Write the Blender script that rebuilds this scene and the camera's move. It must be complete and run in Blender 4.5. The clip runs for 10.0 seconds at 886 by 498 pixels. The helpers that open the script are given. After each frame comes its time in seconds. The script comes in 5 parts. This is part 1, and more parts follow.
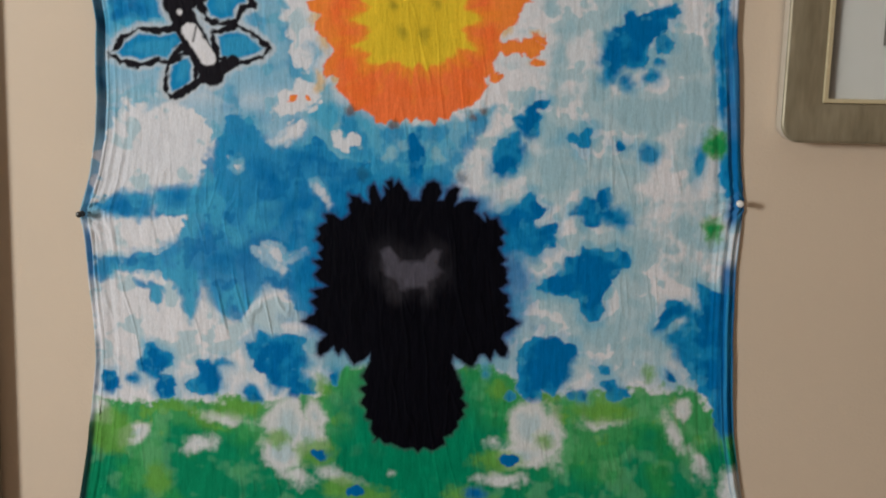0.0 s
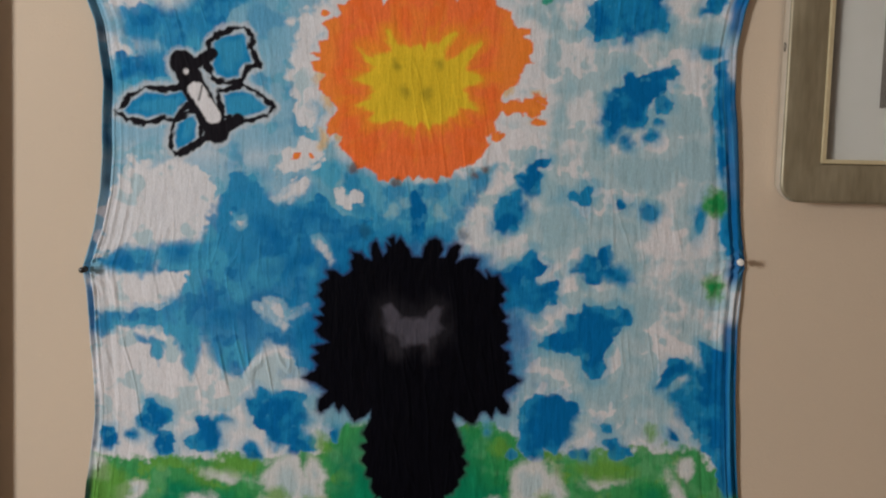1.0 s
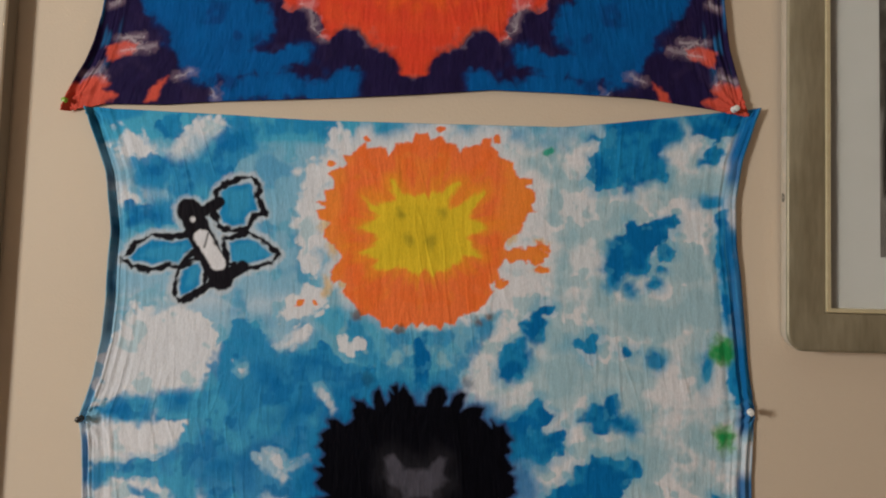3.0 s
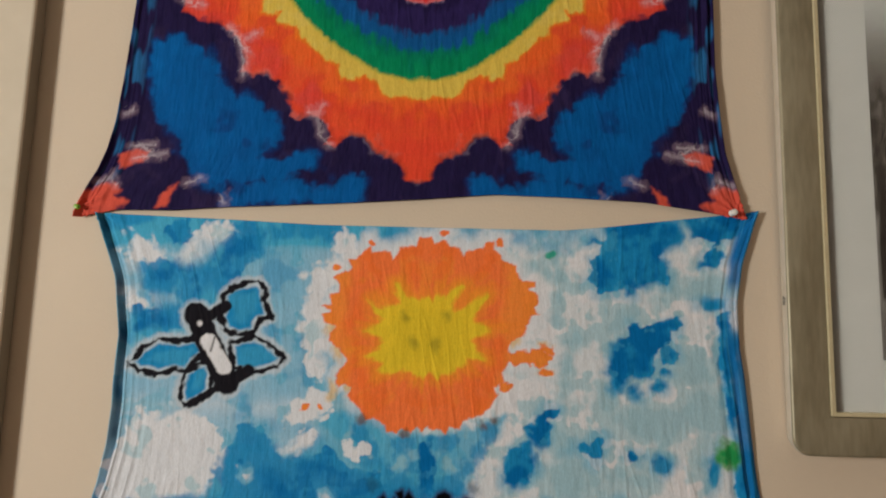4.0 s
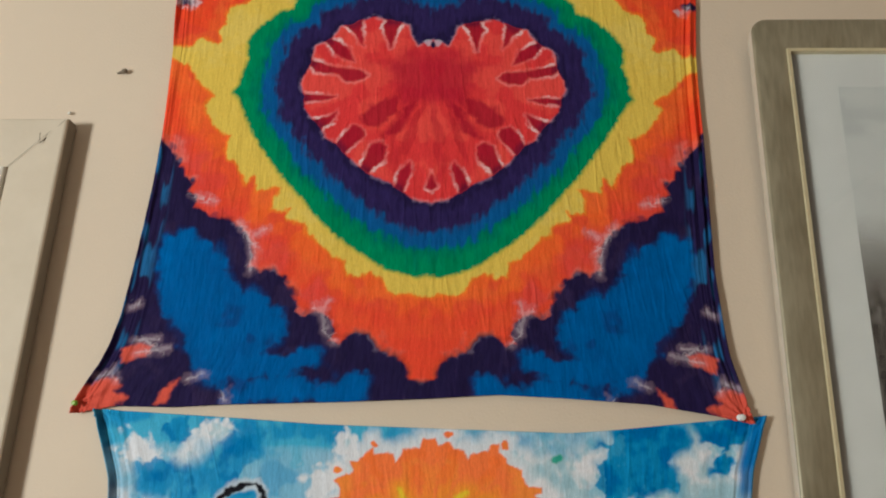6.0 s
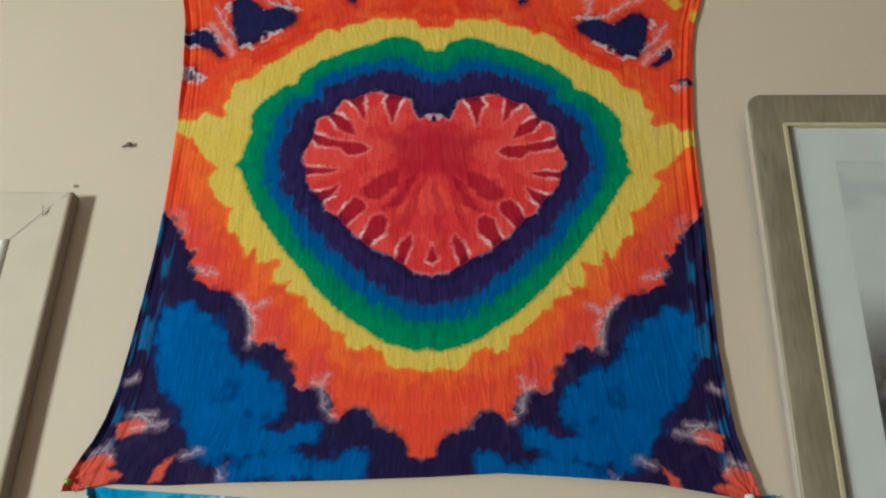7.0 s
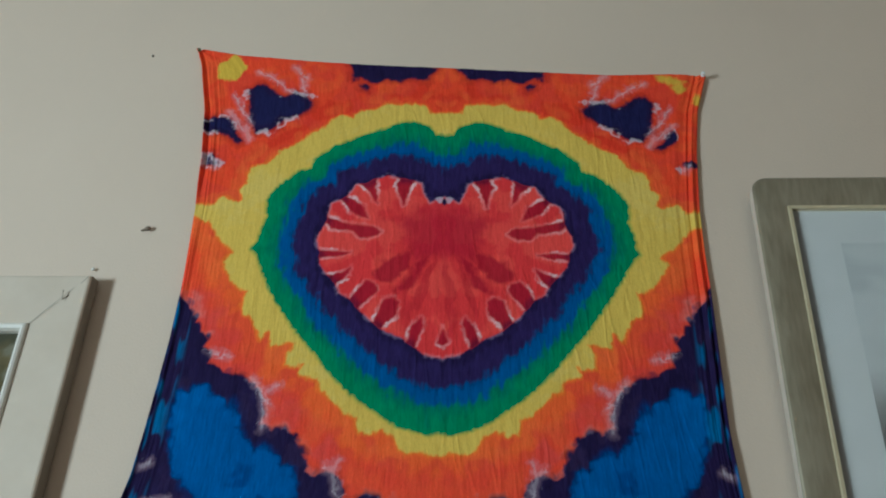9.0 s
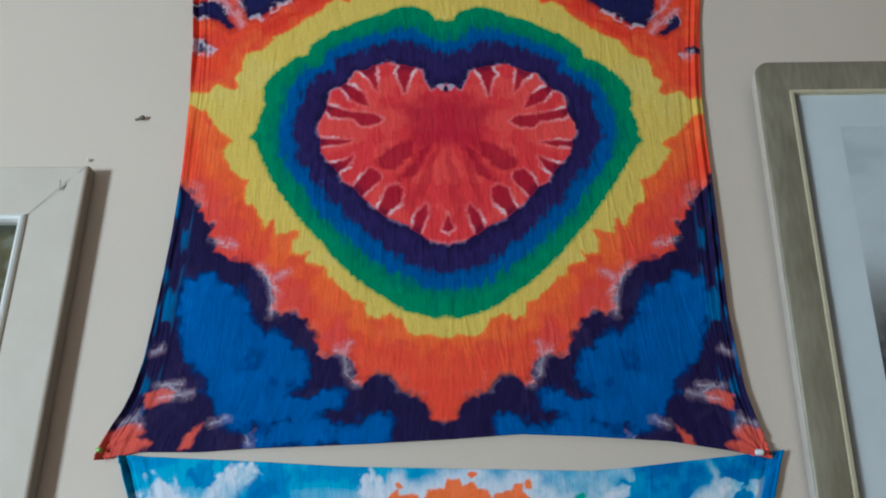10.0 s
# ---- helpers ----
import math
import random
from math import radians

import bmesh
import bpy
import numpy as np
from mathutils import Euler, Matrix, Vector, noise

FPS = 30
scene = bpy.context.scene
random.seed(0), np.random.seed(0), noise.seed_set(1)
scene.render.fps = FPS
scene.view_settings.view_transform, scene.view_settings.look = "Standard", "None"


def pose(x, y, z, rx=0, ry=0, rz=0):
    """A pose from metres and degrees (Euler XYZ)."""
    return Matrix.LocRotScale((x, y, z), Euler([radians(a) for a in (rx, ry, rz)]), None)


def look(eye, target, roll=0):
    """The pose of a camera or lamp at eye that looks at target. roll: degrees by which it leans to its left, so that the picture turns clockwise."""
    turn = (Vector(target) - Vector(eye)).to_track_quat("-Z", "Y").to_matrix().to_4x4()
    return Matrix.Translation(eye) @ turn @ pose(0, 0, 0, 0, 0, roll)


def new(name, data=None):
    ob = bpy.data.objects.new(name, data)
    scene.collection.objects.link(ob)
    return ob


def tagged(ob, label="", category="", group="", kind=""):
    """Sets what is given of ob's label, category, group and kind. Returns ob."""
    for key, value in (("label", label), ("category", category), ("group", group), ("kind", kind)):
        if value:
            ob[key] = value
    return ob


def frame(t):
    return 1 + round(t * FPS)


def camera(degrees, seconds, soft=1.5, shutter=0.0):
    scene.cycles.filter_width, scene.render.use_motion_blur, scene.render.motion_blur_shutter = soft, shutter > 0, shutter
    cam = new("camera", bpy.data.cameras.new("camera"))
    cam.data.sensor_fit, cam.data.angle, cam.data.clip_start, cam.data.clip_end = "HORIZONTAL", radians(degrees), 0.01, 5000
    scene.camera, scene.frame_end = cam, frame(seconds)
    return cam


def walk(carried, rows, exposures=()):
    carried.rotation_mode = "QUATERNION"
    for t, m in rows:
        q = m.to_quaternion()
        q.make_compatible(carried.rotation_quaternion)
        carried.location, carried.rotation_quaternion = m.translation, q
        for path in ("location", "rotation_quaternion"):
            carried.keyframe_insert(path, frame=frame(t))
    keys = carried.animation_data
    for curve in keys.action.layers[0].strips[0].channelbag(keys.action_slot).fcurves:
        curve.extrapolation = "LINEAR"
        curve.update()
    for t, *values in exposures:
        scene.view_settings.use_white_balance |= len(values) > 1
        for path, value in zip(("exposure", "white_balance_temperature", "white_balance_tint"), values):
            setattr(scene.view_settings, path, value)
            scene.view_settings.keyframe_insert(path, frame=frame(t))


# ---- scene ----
cam = camera(59.8, 10.0, soft=2.0)
PATH = [
    (0, (0.087, 0.024, 1.062), (0.002, 2.011, 0.852), 1.4),
    (0.5, (0.088, 0.024, 1.069), (-0.004, 2.017, 0.931), 1.6),
    (1, (0.085, 0.023, 1.086), (-0.004, 2.018, 0.974), 1.6),
    (1.5, (0.081, 0.026, 1.084), (-0.014, 2.023, 1.038), 1.5),
    (2, (0.084, 0.033, 1.09), (-0.001, 2.031, 1.099), 1.3),
    (3.5, (0.076, 0.02, 1.173), (-0.027, 2.004, 1.4), 1.5),
    (4, (0.078, 0.009, 1.196), (-0.031, 1.983, 1.502), 1.2),
    (4.5, (0.069, -0.004, 1.208), (0.008, 1.949, 1.634), 1.6),
    (5, (0.069, -0.002, 1.227), (0.017, 1.941, 1.696), 1.8),
    (5.5, (0.057, -0.01, 1.27), (-0.016, 1.914, 1.81), 1.8),
    (6, (0.063, -0.012, 1.283), (-0.034, 1.883, 1.916), 1.6),
    (7.5, (0.066, -0.023, 1.311), (-0.043, 1.798, 2.13), 1.7),
    (8, (0.076, -0.035, 1.318), (-0.059, 1.767, 2.176), 1.7),
    (8.5, (0.077, -0.043, 1.326), (-0.079, 1.728, 2.244), 2.0),
    (9, (0.071, -0.047, 1.329), (-0.07, 1.729, 2.238), 2.0),
    (9.5, (0.027, -0.035, 1.307), (-0.077, 1.79, 2.118), 1.5),
    (10, (0.019, -0.04, 1.298), (-0.042, 1.835, 1.991), 0.4),
]
EXPOSURES = [(0.0, -0.05, 6400, 6), (0.5, -0.18, 6500, 8), (2.0, -0.27, 6600, 9), (3.5, -0.18, 6800, 6), (5.0, 0.05, 6700, 5), (6.0, 0.11, 6300, 1),
             (7.5, 0.07, 5500, -10), (8.5, -0.16, 5050, -11), (9.0, -0.2, 5050, -9), (10.0, 0.03, 4800, -4)]
WATTS, LAMP = 60.0, (1.0, 0.97, 0.93)
walk(cam, [(t, look(eye, target, roll)) for t, eye, target, roll in PATH], EXPOSURES)

# ---- world and light ----
world = bpy.data.worlds.new("world")
scene.world = world
world.use_nodes = True
world.node_tree.nodes["Background"].inputs["Color"].default_value = (0.55, 0.62, 0.75, 1)
world.node_tree.nodes["Background"].inputs["Strength"].default_value = 0.25


def area_lamp(name, centre, target, width, height, watts, colour):
    data = bpy.data.lights.new(name, "AREA")
    data.shape, data.size, data.size_y = "RECTANGLE", width, height
    data.energy, data.color = watts, colour
    lamp = new(name, data)
    lamp.matrix_world = look(centre, target)
    return lamp


# unseen light on the left, placed from the cast shadows; its opening is added
LIGHT_OPENING = (-0.95, 1.27)          # y and z of its centre
area_lamp("assumed_left_light", (-2.16, LIGHT_OPENING[0], LIGHT_OPENING[1]), (0.0, 0.8, 1.7), 0.42, 0.5, WATTS, LAMP)


# ---- noise and dye fields, all lengths in millimetres ----
TABLE = np.random.RandomState(5).rand(8, 256, 256)


def grain(x, z, size, seed, squeeze=1.0):
    gx, gz = x / size + 37.3 * seed, z / (size * squeeze) + 11.7 * seed
    i, j = np.floor(gx).astype(int), np.floor(gz).astype(int)
    a, b = gx - i, gz - j
    a, b = a * a * (3 - 2 * a), b * b * (3 - 2 * b)
    t = TABLE[seed % 8]
    i0, i1, j0, j1 = i % 256, (i + 1) % 256, j % 256, (j + 1) % 256
    return (t[i0, j0] * (1 - a) + t[i1, j0] * a) * (1 - b) + (t[i0, j1] * (1 - a) + t[i1, j1] * a) * b


def mottle(x, z, size, seed, octaves=4, squeeze=1.0):
    total, weight = 0.0, 0.0
    for k in range(octaves):
        gx, gz = x, z
        if squeeze == 1.0:
            c, s = math.cos(0.5 + 0.7 * k + seed), math.sin(0.5 + 0.7 * k + seed)
            gx, gz = c * x - s * z, s * x + c * z
        total = total + grain(gx, gz, size / 2 ** k, seed + k, squeeze) * 0.55 ** k
        weight += 0.55 ** k
    return 1.9 * (total / weight - 0.5)


def ramp(v, low, high):
    s = np.clip((v - low) / (high - low), 0, 1)
    return s * s * (3 - 2 * s)


def stain(colours, mask, colour):
    m = np.clip(mask, 0, 1)[:, None]
    return colours * (1 - m) + np.array(colour) * m


def blots(x, z, rows):
    """Roughly how far inside the nearest of some oval blots each place lies."""
    best = np.full(x.shape, -1e4)
    for cx, cz, rx, rz, turn in rows:
        c, s = math.cos(radians(turn)), math.sin(radians(turn))
        dx, dz = x - cx, z - cz
        r = np.sqrt(((dx * c + dz * s) / rx) ** 2 + ((dz * c - dx * s) / rz) ** 2)
        best = np.maximum(best, (1 - r) * min(rx, rz))
    return best


def inside(x, z, corners):
    """Signed distance to a closed outline, more than zero inside."""
    d, odd = np.full(x.shape, 1e9), np.zeros(x.shape, bool)
    for (ax, az), (bx, bz) in zip(corners, corners[1:] + corners[:1]):
        ex, ez = bx - ax, bz - az
        h = np.clip(((x - ax) * ex + (z - az) * ez) / (ex * ex + ez * ez + 1e-9), 0, 1)
        d = np.minimum(d, (x - ax - ex * h) ** 2 + (z - az - ez * h) ** 2)
        if az != bz:
            odd ^= ((az > z) != (bz > z)) & (x < ex * (z - az) / ez + ax)
    return np.where(odd, 1, -1) * np.sqrt(d)


def stained(x, z, outlines, reach=42.0):
    """Signed distance to the nearest of some outlines, worked out only close to each."""
    best = np.full(x.shape, -reach)
    for corners in outlines:
        px, pz = zip(*corners)
        near = (x > min(px) - reach) & (x < max(px) + reach) & (z > min(pz) - reach) & (z < max(pz) + reach)
        if near.any():
            best[near] = np.maximum(best[near], inside(x[near], z[near], corners))
    return best


def stroke(x, z, a, b, radius):
    ex, ez = b[0] - a[0], b[1] - a[1]
    h = np.clip(((x - a[0]) * ex + (z - a[1]) * ez) / (ex * ex + ez * ez + 1e-9), 0, 1)
    return radius - np.hypot(x - a[0] - ex * h, z - a[1] - ez * h)


# ---- where the dyes lie, in millimetres on the wall ----
LOW_TOP = [
    (-440,1392), (-261,1385), (-142,1379), (6,1377), (179,1375), (236,1380), (321,1390), (426,1402)
]
LOW_LEFT = [
    (-440,1392), (-406,1306), (-395,1232), (-396,1191), (-395,1142), (-398,1093), (-408,1042), (-424,993), (-419,962), (-415,903), (-410,836), (-410,798),
    (-417,737), (-425,675), (-436,612)
]
LOW_RIGHT = [
    (426,1402), (403,1335), (395,1285), (396,1229), (401,1192), (404,1158), (412,1069), (418,1026), (414,985), (412,943), (413,857), (417,784), (422,732),
    (434,665), (438,649)
]
UP_TOP = [
    (-467,2267), (-384,2250), (-249,2233), (-148,2223), (-19,2213), (145,2200), (268,2191), (362,2191), (419,2187)
]
UP_LEFT = [
    (-467,2267), (-451,2230), (-428,2130), (-417,2037), (-411,1939), (-411,1868), (-410,1791), (-412,1709), (-416,1630), (-419,1580), (-424,1516),
    (-430,1479), (-441,1448), (-453,1429), (-465,1406), (-470,1385)
]
UP_RIGHT = [
    (419,2187), (398,2115), (386,2027), (377,1924), (376,1857), (377,1793), (376,1656), (376,1591), (380,1529), (386,1477), (398,1433), (410,1391)
]
UP_BOTTOM = [
    (-470,1385), (-416,1396), (-340,1396), (-266,1401), (-118,1407), (-8,1413), (87,1420), (174,1417), (281,1411), (351,1400), (409,1389)
]
BARE_A = [
    (-157,721,27,36,0), (-161,683,30,26,0), (-125,707,24,25,0), (-116,735,15,22,0), (-18,665,3,3,0), (162,730,29,35,0), (160,696,33,25,0),
    (192,720,16,38,0), (-412,731,22,16,0), (-359,702,20,14,30), (-138,649,23,11,0), (131,658,26,11,0), (-93,656,27,9,-15), (344,734,11,30,25),
    (378,694,10,31,25), (424,658,19,28,0), (-150,733,16,8,0), (-237,728,25,9,0)
]
BARE_B = [
    (-271,686,20,9,30), (253,739,19,6,0), (115,709,10,7,0), (356,760,15,13,0)
]
BARE = BARE_A + BARE_B
LIME = [
    (-165,702,15,12,0), (182,712,14,10,0), (-222,742,35,12,0), (252,753,44,14,0), (-109,773,10,15,0), (120,778,12,12,0), (-329,640,17,22,0),
    (-116,685,27,19,0), (123,683,30,16,0), (-85,639,23,16,0), (-390,705,31,32,0), (-55,629,38,12,0), (87,631,30,14,0), (311,807,8,9,0), (381,992,13,16,0),
    (379,1098,15,17,0)
]
BUTTERFLY_WING_A = [
    (-262,1267), (-262,1285), (-249,1296), (-228,1302), (-217,1302), (-208,1293), (-205,1275), (-198,1256), (-215,1252), (-218,1238), (-241,1233),
    (-256,1239), (-265,1254)
]
BUTTERFLY_WING_B = [
    (-250,1223), (-219,1232), (-197,1222), (-177,1205), (-186,1194), (-219,1185), (-242,1191)
]
BUTTERFLY_WING_C = [
    (-381,1195), (-364,1214), (-344,1226), (-314,1225), (-294,1229), (-278,1210), (-296,1196), (-305,1185), (-321,1187), (-344,1182), (-366,1186)
]
BUTTERFLY_WING_D = [
    (-294,1193), (-279,1199), (-271,1185), (-271,1160), (-288,1148), (-303,1142), (-312,1153), (-310,1172), (-305,1184)
]
BUTTERFLY_BODY = [
    (-296,1258), (-251,1173), (-278,1224), (-255,1192), (-291,1247), (-261,1167), (-222,1188), (-298,1143), (-277,1258)
]
SUN_CENTRE = (11, 1241)
GROUND = [
    (-420,746), (-116,758), (-79,802), (-42,803), (75,808), (119,808), (157,772), (373,787), (433,737)
]
VEINS_A = [
    (-163,1532,-147,1529), (-147,1529,-142,1499), (-142,1499,-132,1488), (-147,1530,-142,1542), (-414,1530,-403,1536), (-399,1485,-368,1486),
    (-389,1487,-374,1476), (-396,1468,-354,1474), (-441,1434,-419,1440), (-423,1440,-417,1430), (-322,1433,-304,1441), (-272,1417,-267,1405),
    (-264,1635,-250,1618), (-256,1618,-254,1585), (-274,1652,-259,1631), (-345,2211,-318,2198), (-318,2198,-286,2168), (-282,2220,-257,2194),
    (-267,2195,-257,2160), (-381,2160,-364,2129), (-369,2132,-345,2105), (-386,2126,-352,2085)
]
VEINS_B = [
    (-353,2093,-343,2067), (-399,2031,-389,2018), (-348,1694,-317,1687), (-252,1635,-237,1645)
]
VEINS = VEINS_A + VEINS_B

SUN_EDGE_1 = [(9,1365), (14,1356), (26,1361), (31,1353), (46,1352), (51,1339), (57,1348), (75,1351), (80,1358), (91,1360), (90,1349), (98,1342), (100,1336), (118,1328), (123,1315), (128,1308), (142,1308), (143,1301), (136,1298), (146,1291), (147,1280), (142,1275), (149,1266), (139,1263), (132,1250), (130,1241), (118,1234), (111,1230), (109,1222), (115,1213), (107,1199), (102,1191), (103,1180), (91,1174), (97,1163), (88,1149), (80,1142), (71,1138), (54,1131), (50,1120), (36,1123), (31,1115), (22,1121)]
SUN_EDGE_2 = [(15,1119), (8,1123), (3,1117), (-4,1122), (-13,1115), (-24,1120), (-30,1113), (-42,1116), (-47,1123), (-53,1128), (-60,1133), (-71,1129), (-74,1139), (-85,1149), (-93,1159), (-89,1170), (-97,1174), (-107,1170), (-111,1184), (-101,1195), (-97,1206), (-108,1218), (-119,1227), (-120,1237), (-113,1247), (-126,1251), (-131,1262), (-120,1266), (-131,1273), (-119,1276), (-122,1287), (-112,1291), (-110,1301), (-118,1309), (-107,1318), (-100,1316), (-95,1325), (-99,1334), (-86,1337), (-78,1345), (-71,1352), (-68,1343), (-54,1347), (-45,1345), (-42,1334), (-33,1349), (-21,1354), (-12,1352), (-7,1363)]
SUN_EDGE = SUN_EDGE_1 + SUN_EDGE_2
SUN_STAR_1 = [(-35,1300), (-28,1288), (-23,1283), (-10,1284), (-1,1285), (6,1284), (11,1278), (20,1286), (29,1289), (38,1296), (48,1300), (41,1289), (36,1279), (35,1268), (50,1270), (64,1276), (82,1290), (73,1276), (69,1265), (65,1254), (76,1250), (86,1243), (72,1237), (62,1230), (69,1219), (80,1210)]
SUN_STAR_2 = [(62,1208), (52,1205), (45,1195), (38,1187), (27,1190), (21,1183), (10,1190), (-1,1185), (-11,1187), (-22,1191), (-33,1189), (-47,1192), (-58,1192), (-51,1201), (-62,1206), (-73,1210), (-55,1219), (-52,1228), (-62,1235), (-75,1240), (-59,1247), (-52,1255), (-63,1263), (-74,1281), (-60,1274), (-49,1272), (-35,1271), (-28,1278)]
SUN_STAR = SUN_STAR_1 + SUN_STAR_2
CROWN_1 = [(3,1020), (-2,1030), (-9,1039), (-13,1044), (-19,1037), (-21,1045), (-28,1042), (-24,1033), (-31,1037), (-29,1026), (-35,1019), (-38,1029), (-44,1040), (-49,1035), (-50,1022), (-47,1015), (-57,1016), (-63,1023), (-75,1025), (-72,1016), (-76,1011), (-73,1002), (-78,997), (-85,993), (-96,1000), (-107,999), (-103,989), (-110,985), (-115,981), (-112,974), (-117,967), (-107,957), (-114,949), (-109,942), (-120,939), (-111,930), (-119,921), (-112,914), (-101,907), (-112,903), (-122,901), (-115,893), (-124,887), (-115,878), (-118,871), (-134,860), (-121,855), (-111,850)]
CROWN_2 = [(-103,843), (-114,832), (-115,818), (-110,815), (-101,822), (-94,829), (-87,817), (-81,826), (-73,816), (-67,806), (-58,811), (-53,813), (-42,824), (-38,796), (12,791), (58,799), (61,822), (71,817), (82,809), (88,808), (96,825), (101,826), (110,817), (115,831), (122,824), (129,823), (132,834), (123,847), (127,854), (137,860), (147,867)]
CROWN_3 = [(130,876), (133,883), (126,890), (131,895), (129,902), (118,910), (129,918), (125,925), (128,935), (120,942), (125,949), (120,953), (115,963), (122,967), (117,976), (124,981), (117,991), (113,1000), (104,998), (97,1006), (99,994), (92,1001), (83,1008), (88,1019), (83,1022), (70,1020), (58,1014), (62,1025), (64,1036), (59,1038), (50,1032), (45,1021), (37,1021), (42,1031), (38,1042), (31,1045), (24,1042), (17,1031), (15,1020)]
CROWN = CROWN_1 + CROWN_2 + CROWN_3
TRUNK = [(-46,840), (-45,811), (-49,803), (-56,791), (-50,780), (-58,773), (-52,765), (-58,754), (-48,747), (-52,735), (-42,732), (-44,720), (-36,709), (-40,704), (-31,709), (-25,702), (-18,702), (-7,699), (1,695), (12,697), (19,692), (27,698), (38,695), (49,701), (54,705), (52,713), (63,717), (70,729), (69,736), (79,744), (75,751), (80,757), (73,766), (78,774), (72,785), (68,796), (63,807), (58,814), (58,844)]
SLATE = [(-33,953), (-22,959), (-15,952), (-9,944), (5,942), (19,943), (26,950), (33,956), (42,954), (40,940), (44,929), (37,918), (27,918), (25,908), (13,909), (-1,907), (-12,906), (-14,917), (-23,917), (-30,927), (-33,941)]
DEEP_SHAPE_1 = [(232,1380), (272,1391), (327,1393), (331,1370), (324,1360), (314,1356), (304,1349), (300,1342), (309,1335), (313,1318), (308,1307), (294,1310), (281,1303), (268,1303), (268,1293), (259,1292), (256,1301), (246,1296), (232,1299), (222,1295), (219,1309), (209,1313), (214,1327), (210,1337), (224,1343), (227,1355), (217,1358), (210,1355), (213,1365), (232,1364)]
DEEP_SHAPE_2 = [(330,1396), (396,1404), (413,1401), (400,1374), (389,1367), (379,1364), (369,1353), (372,1360), (362,1366), (341,1368)]
DEEP_SHAPE_3 = [(373,1352), (380,1343), (376,1336), (363,1331), (349,1329), (356,1339), (362,1345)]
DEEP_SHAPE_4 = [(261,1250), (264,1257), (271,1260), (276,1253), (288,1258), (295,1258), (306,1262), (319,1265), (328,1258), (323,1249), (313,1251), (311,1237), (303,1230), (296,1225), (291,1212), (291,1198), (286,1188), (276,1188), (262,1191), (255,1184), (250,1173), (242,1170), (235,1176), (238,1190), (231,1197), (235,1211), (241,1229), (251,1236), (261,1240)]
DEEP_SHAPE_5 = [(145,1143), (155,1147), (173,1149), (169,1140), (157,1136), (163,1126), (159,1112), (151,1101), (142,1108), (133,1115), (128,1125), (141,1131)]
DEEP_SHAPE_6 = [(290,1087), (295,1094), (302,1092), (311,1087), (306,1074), (299,1071), (292,1076)]
DEEP_SHAPE_7 = [(104,1075), (114,1097), (135,1108), (139,1094), (146,1076), (136,1062), (122,1055), (105,1054)]
DEEP_SHAPE_8 = [(106,1001), (123,1012), (140,1020), (154,1032), (161,1024), (168,1017), (178,1014), (172,1007), (158,999), (162,991), (173,993), (186,1000), (190,990), (183,982), (189,974), (187,962), (177,966), (166,957), (149,957), (128,960), (114,956)]
DEEP_SHAPE_9 = [(204,1008), (217,1018), (224,1029), (234,1026), (239,1036), (250,1040), (253,1030), (249,1019), (266,1016), (276,1009), (280,999), (270,992), (256,995), (245,1002), (239,994), (221,994), (218,1004)]
DEEP_SHAPE_10 = [(164,912), (174,923), (188,930), (198,937), (201,951), (219,955), (222,966), (236,961), (250,960), (264,965), (277,961), (282,952), (278,943), (266,936), (259,932), (258,922), (251,914), (248,904), (251,887), (247,872), (234,870), (224,879), (221,893), (220,903), (206,903), (192,906), (178,905)]
DEEP_SHAPE_11 = [(316,864), (321,878), (327,896), (337,901), (351,900), (362,890), (372,890), (368,908), (370,922), (382,918), (399,909), (409,909), (414,798), (377,797), (367,803), (356,814), (349,824), (346,837), (332,851), (335,861), (348,869), (359,874), (355,883), (341,882), (331,875), (330,865)]
DEEP_SHAPE_12 = [(372,1266), (381,1270), (389,1242), (389,1117), (381,1137), (374,1200)]
DEEP_SHAPE_13 = [(385,1103), (409,1103), (411,1041), (396,1033), (386,1061)]
DEEP_SHAPE_14 = [(144,814), (146,832), (154,843), (168,850), (193,850), (204,842), (215,840), (219,827), (214,812), (213,799), (203,794), (199,782), (189,774), (174,781), (171,763), (163,760), (153,769), (145,780), (147,794)]
DEEP_SHAPE_15 = [(-208,829), (-195,831), (-193,846), (-183,843), (-175,840), (-160,845), (-145,841), (-130,837), (-132,822), (-126,808), (-134,796), (-130,785), (-121,778), (-116,767), (-126,762), (-137,766), (-141,754), (-151,758), (-152,769), (-167,768), (-178,776), (-183,791), (-197,798), (-201,812)]
DEEP_SHAPE_16 = [(-354,799), (-343,807), (-340,823), (-328,825), (-320,816), (-309,812), (-305,797), (-317,793), (-324,785), (-309,782), (-300,771), (-302,756), (-321,751), (-329,762), (-326,778), (-340,785), (-351,788)]
DEEP_SHAPE_17 = [(-272,802), (-257,809), (-251,803), (-238,810), (-230,800), (-242,796), (-242,766), (-253,758), (-268,765), (-283,760), (-291,771), (-276,780), (-268,791)]
DEEP_SHAPE_18 = [(-396,787), (-381,787), (-376,761), (-389,756), (-398,760)]
DEEP_SHAPE_19 = [(-212,763), (-204,773), (-193,771), (-187,753), (-204,752)]
DEEP_SHAPE_20 = [(253,792), (267,798), (275,789), (286,785), (291,775), (276,769), (261,770), (256,781)]
DEEP_SHAPE_21 = [(248,814), (259,813), (262,805), (252,806)]
DEEP_SHAPE_22 = [(333,813), (341,808), (347,797), (337,799)]
DEEP_SHAPE_23 = [(384,870), (415,871), (424,731), (407,729), (396,753), (391,782), (378,789), (379,826)]
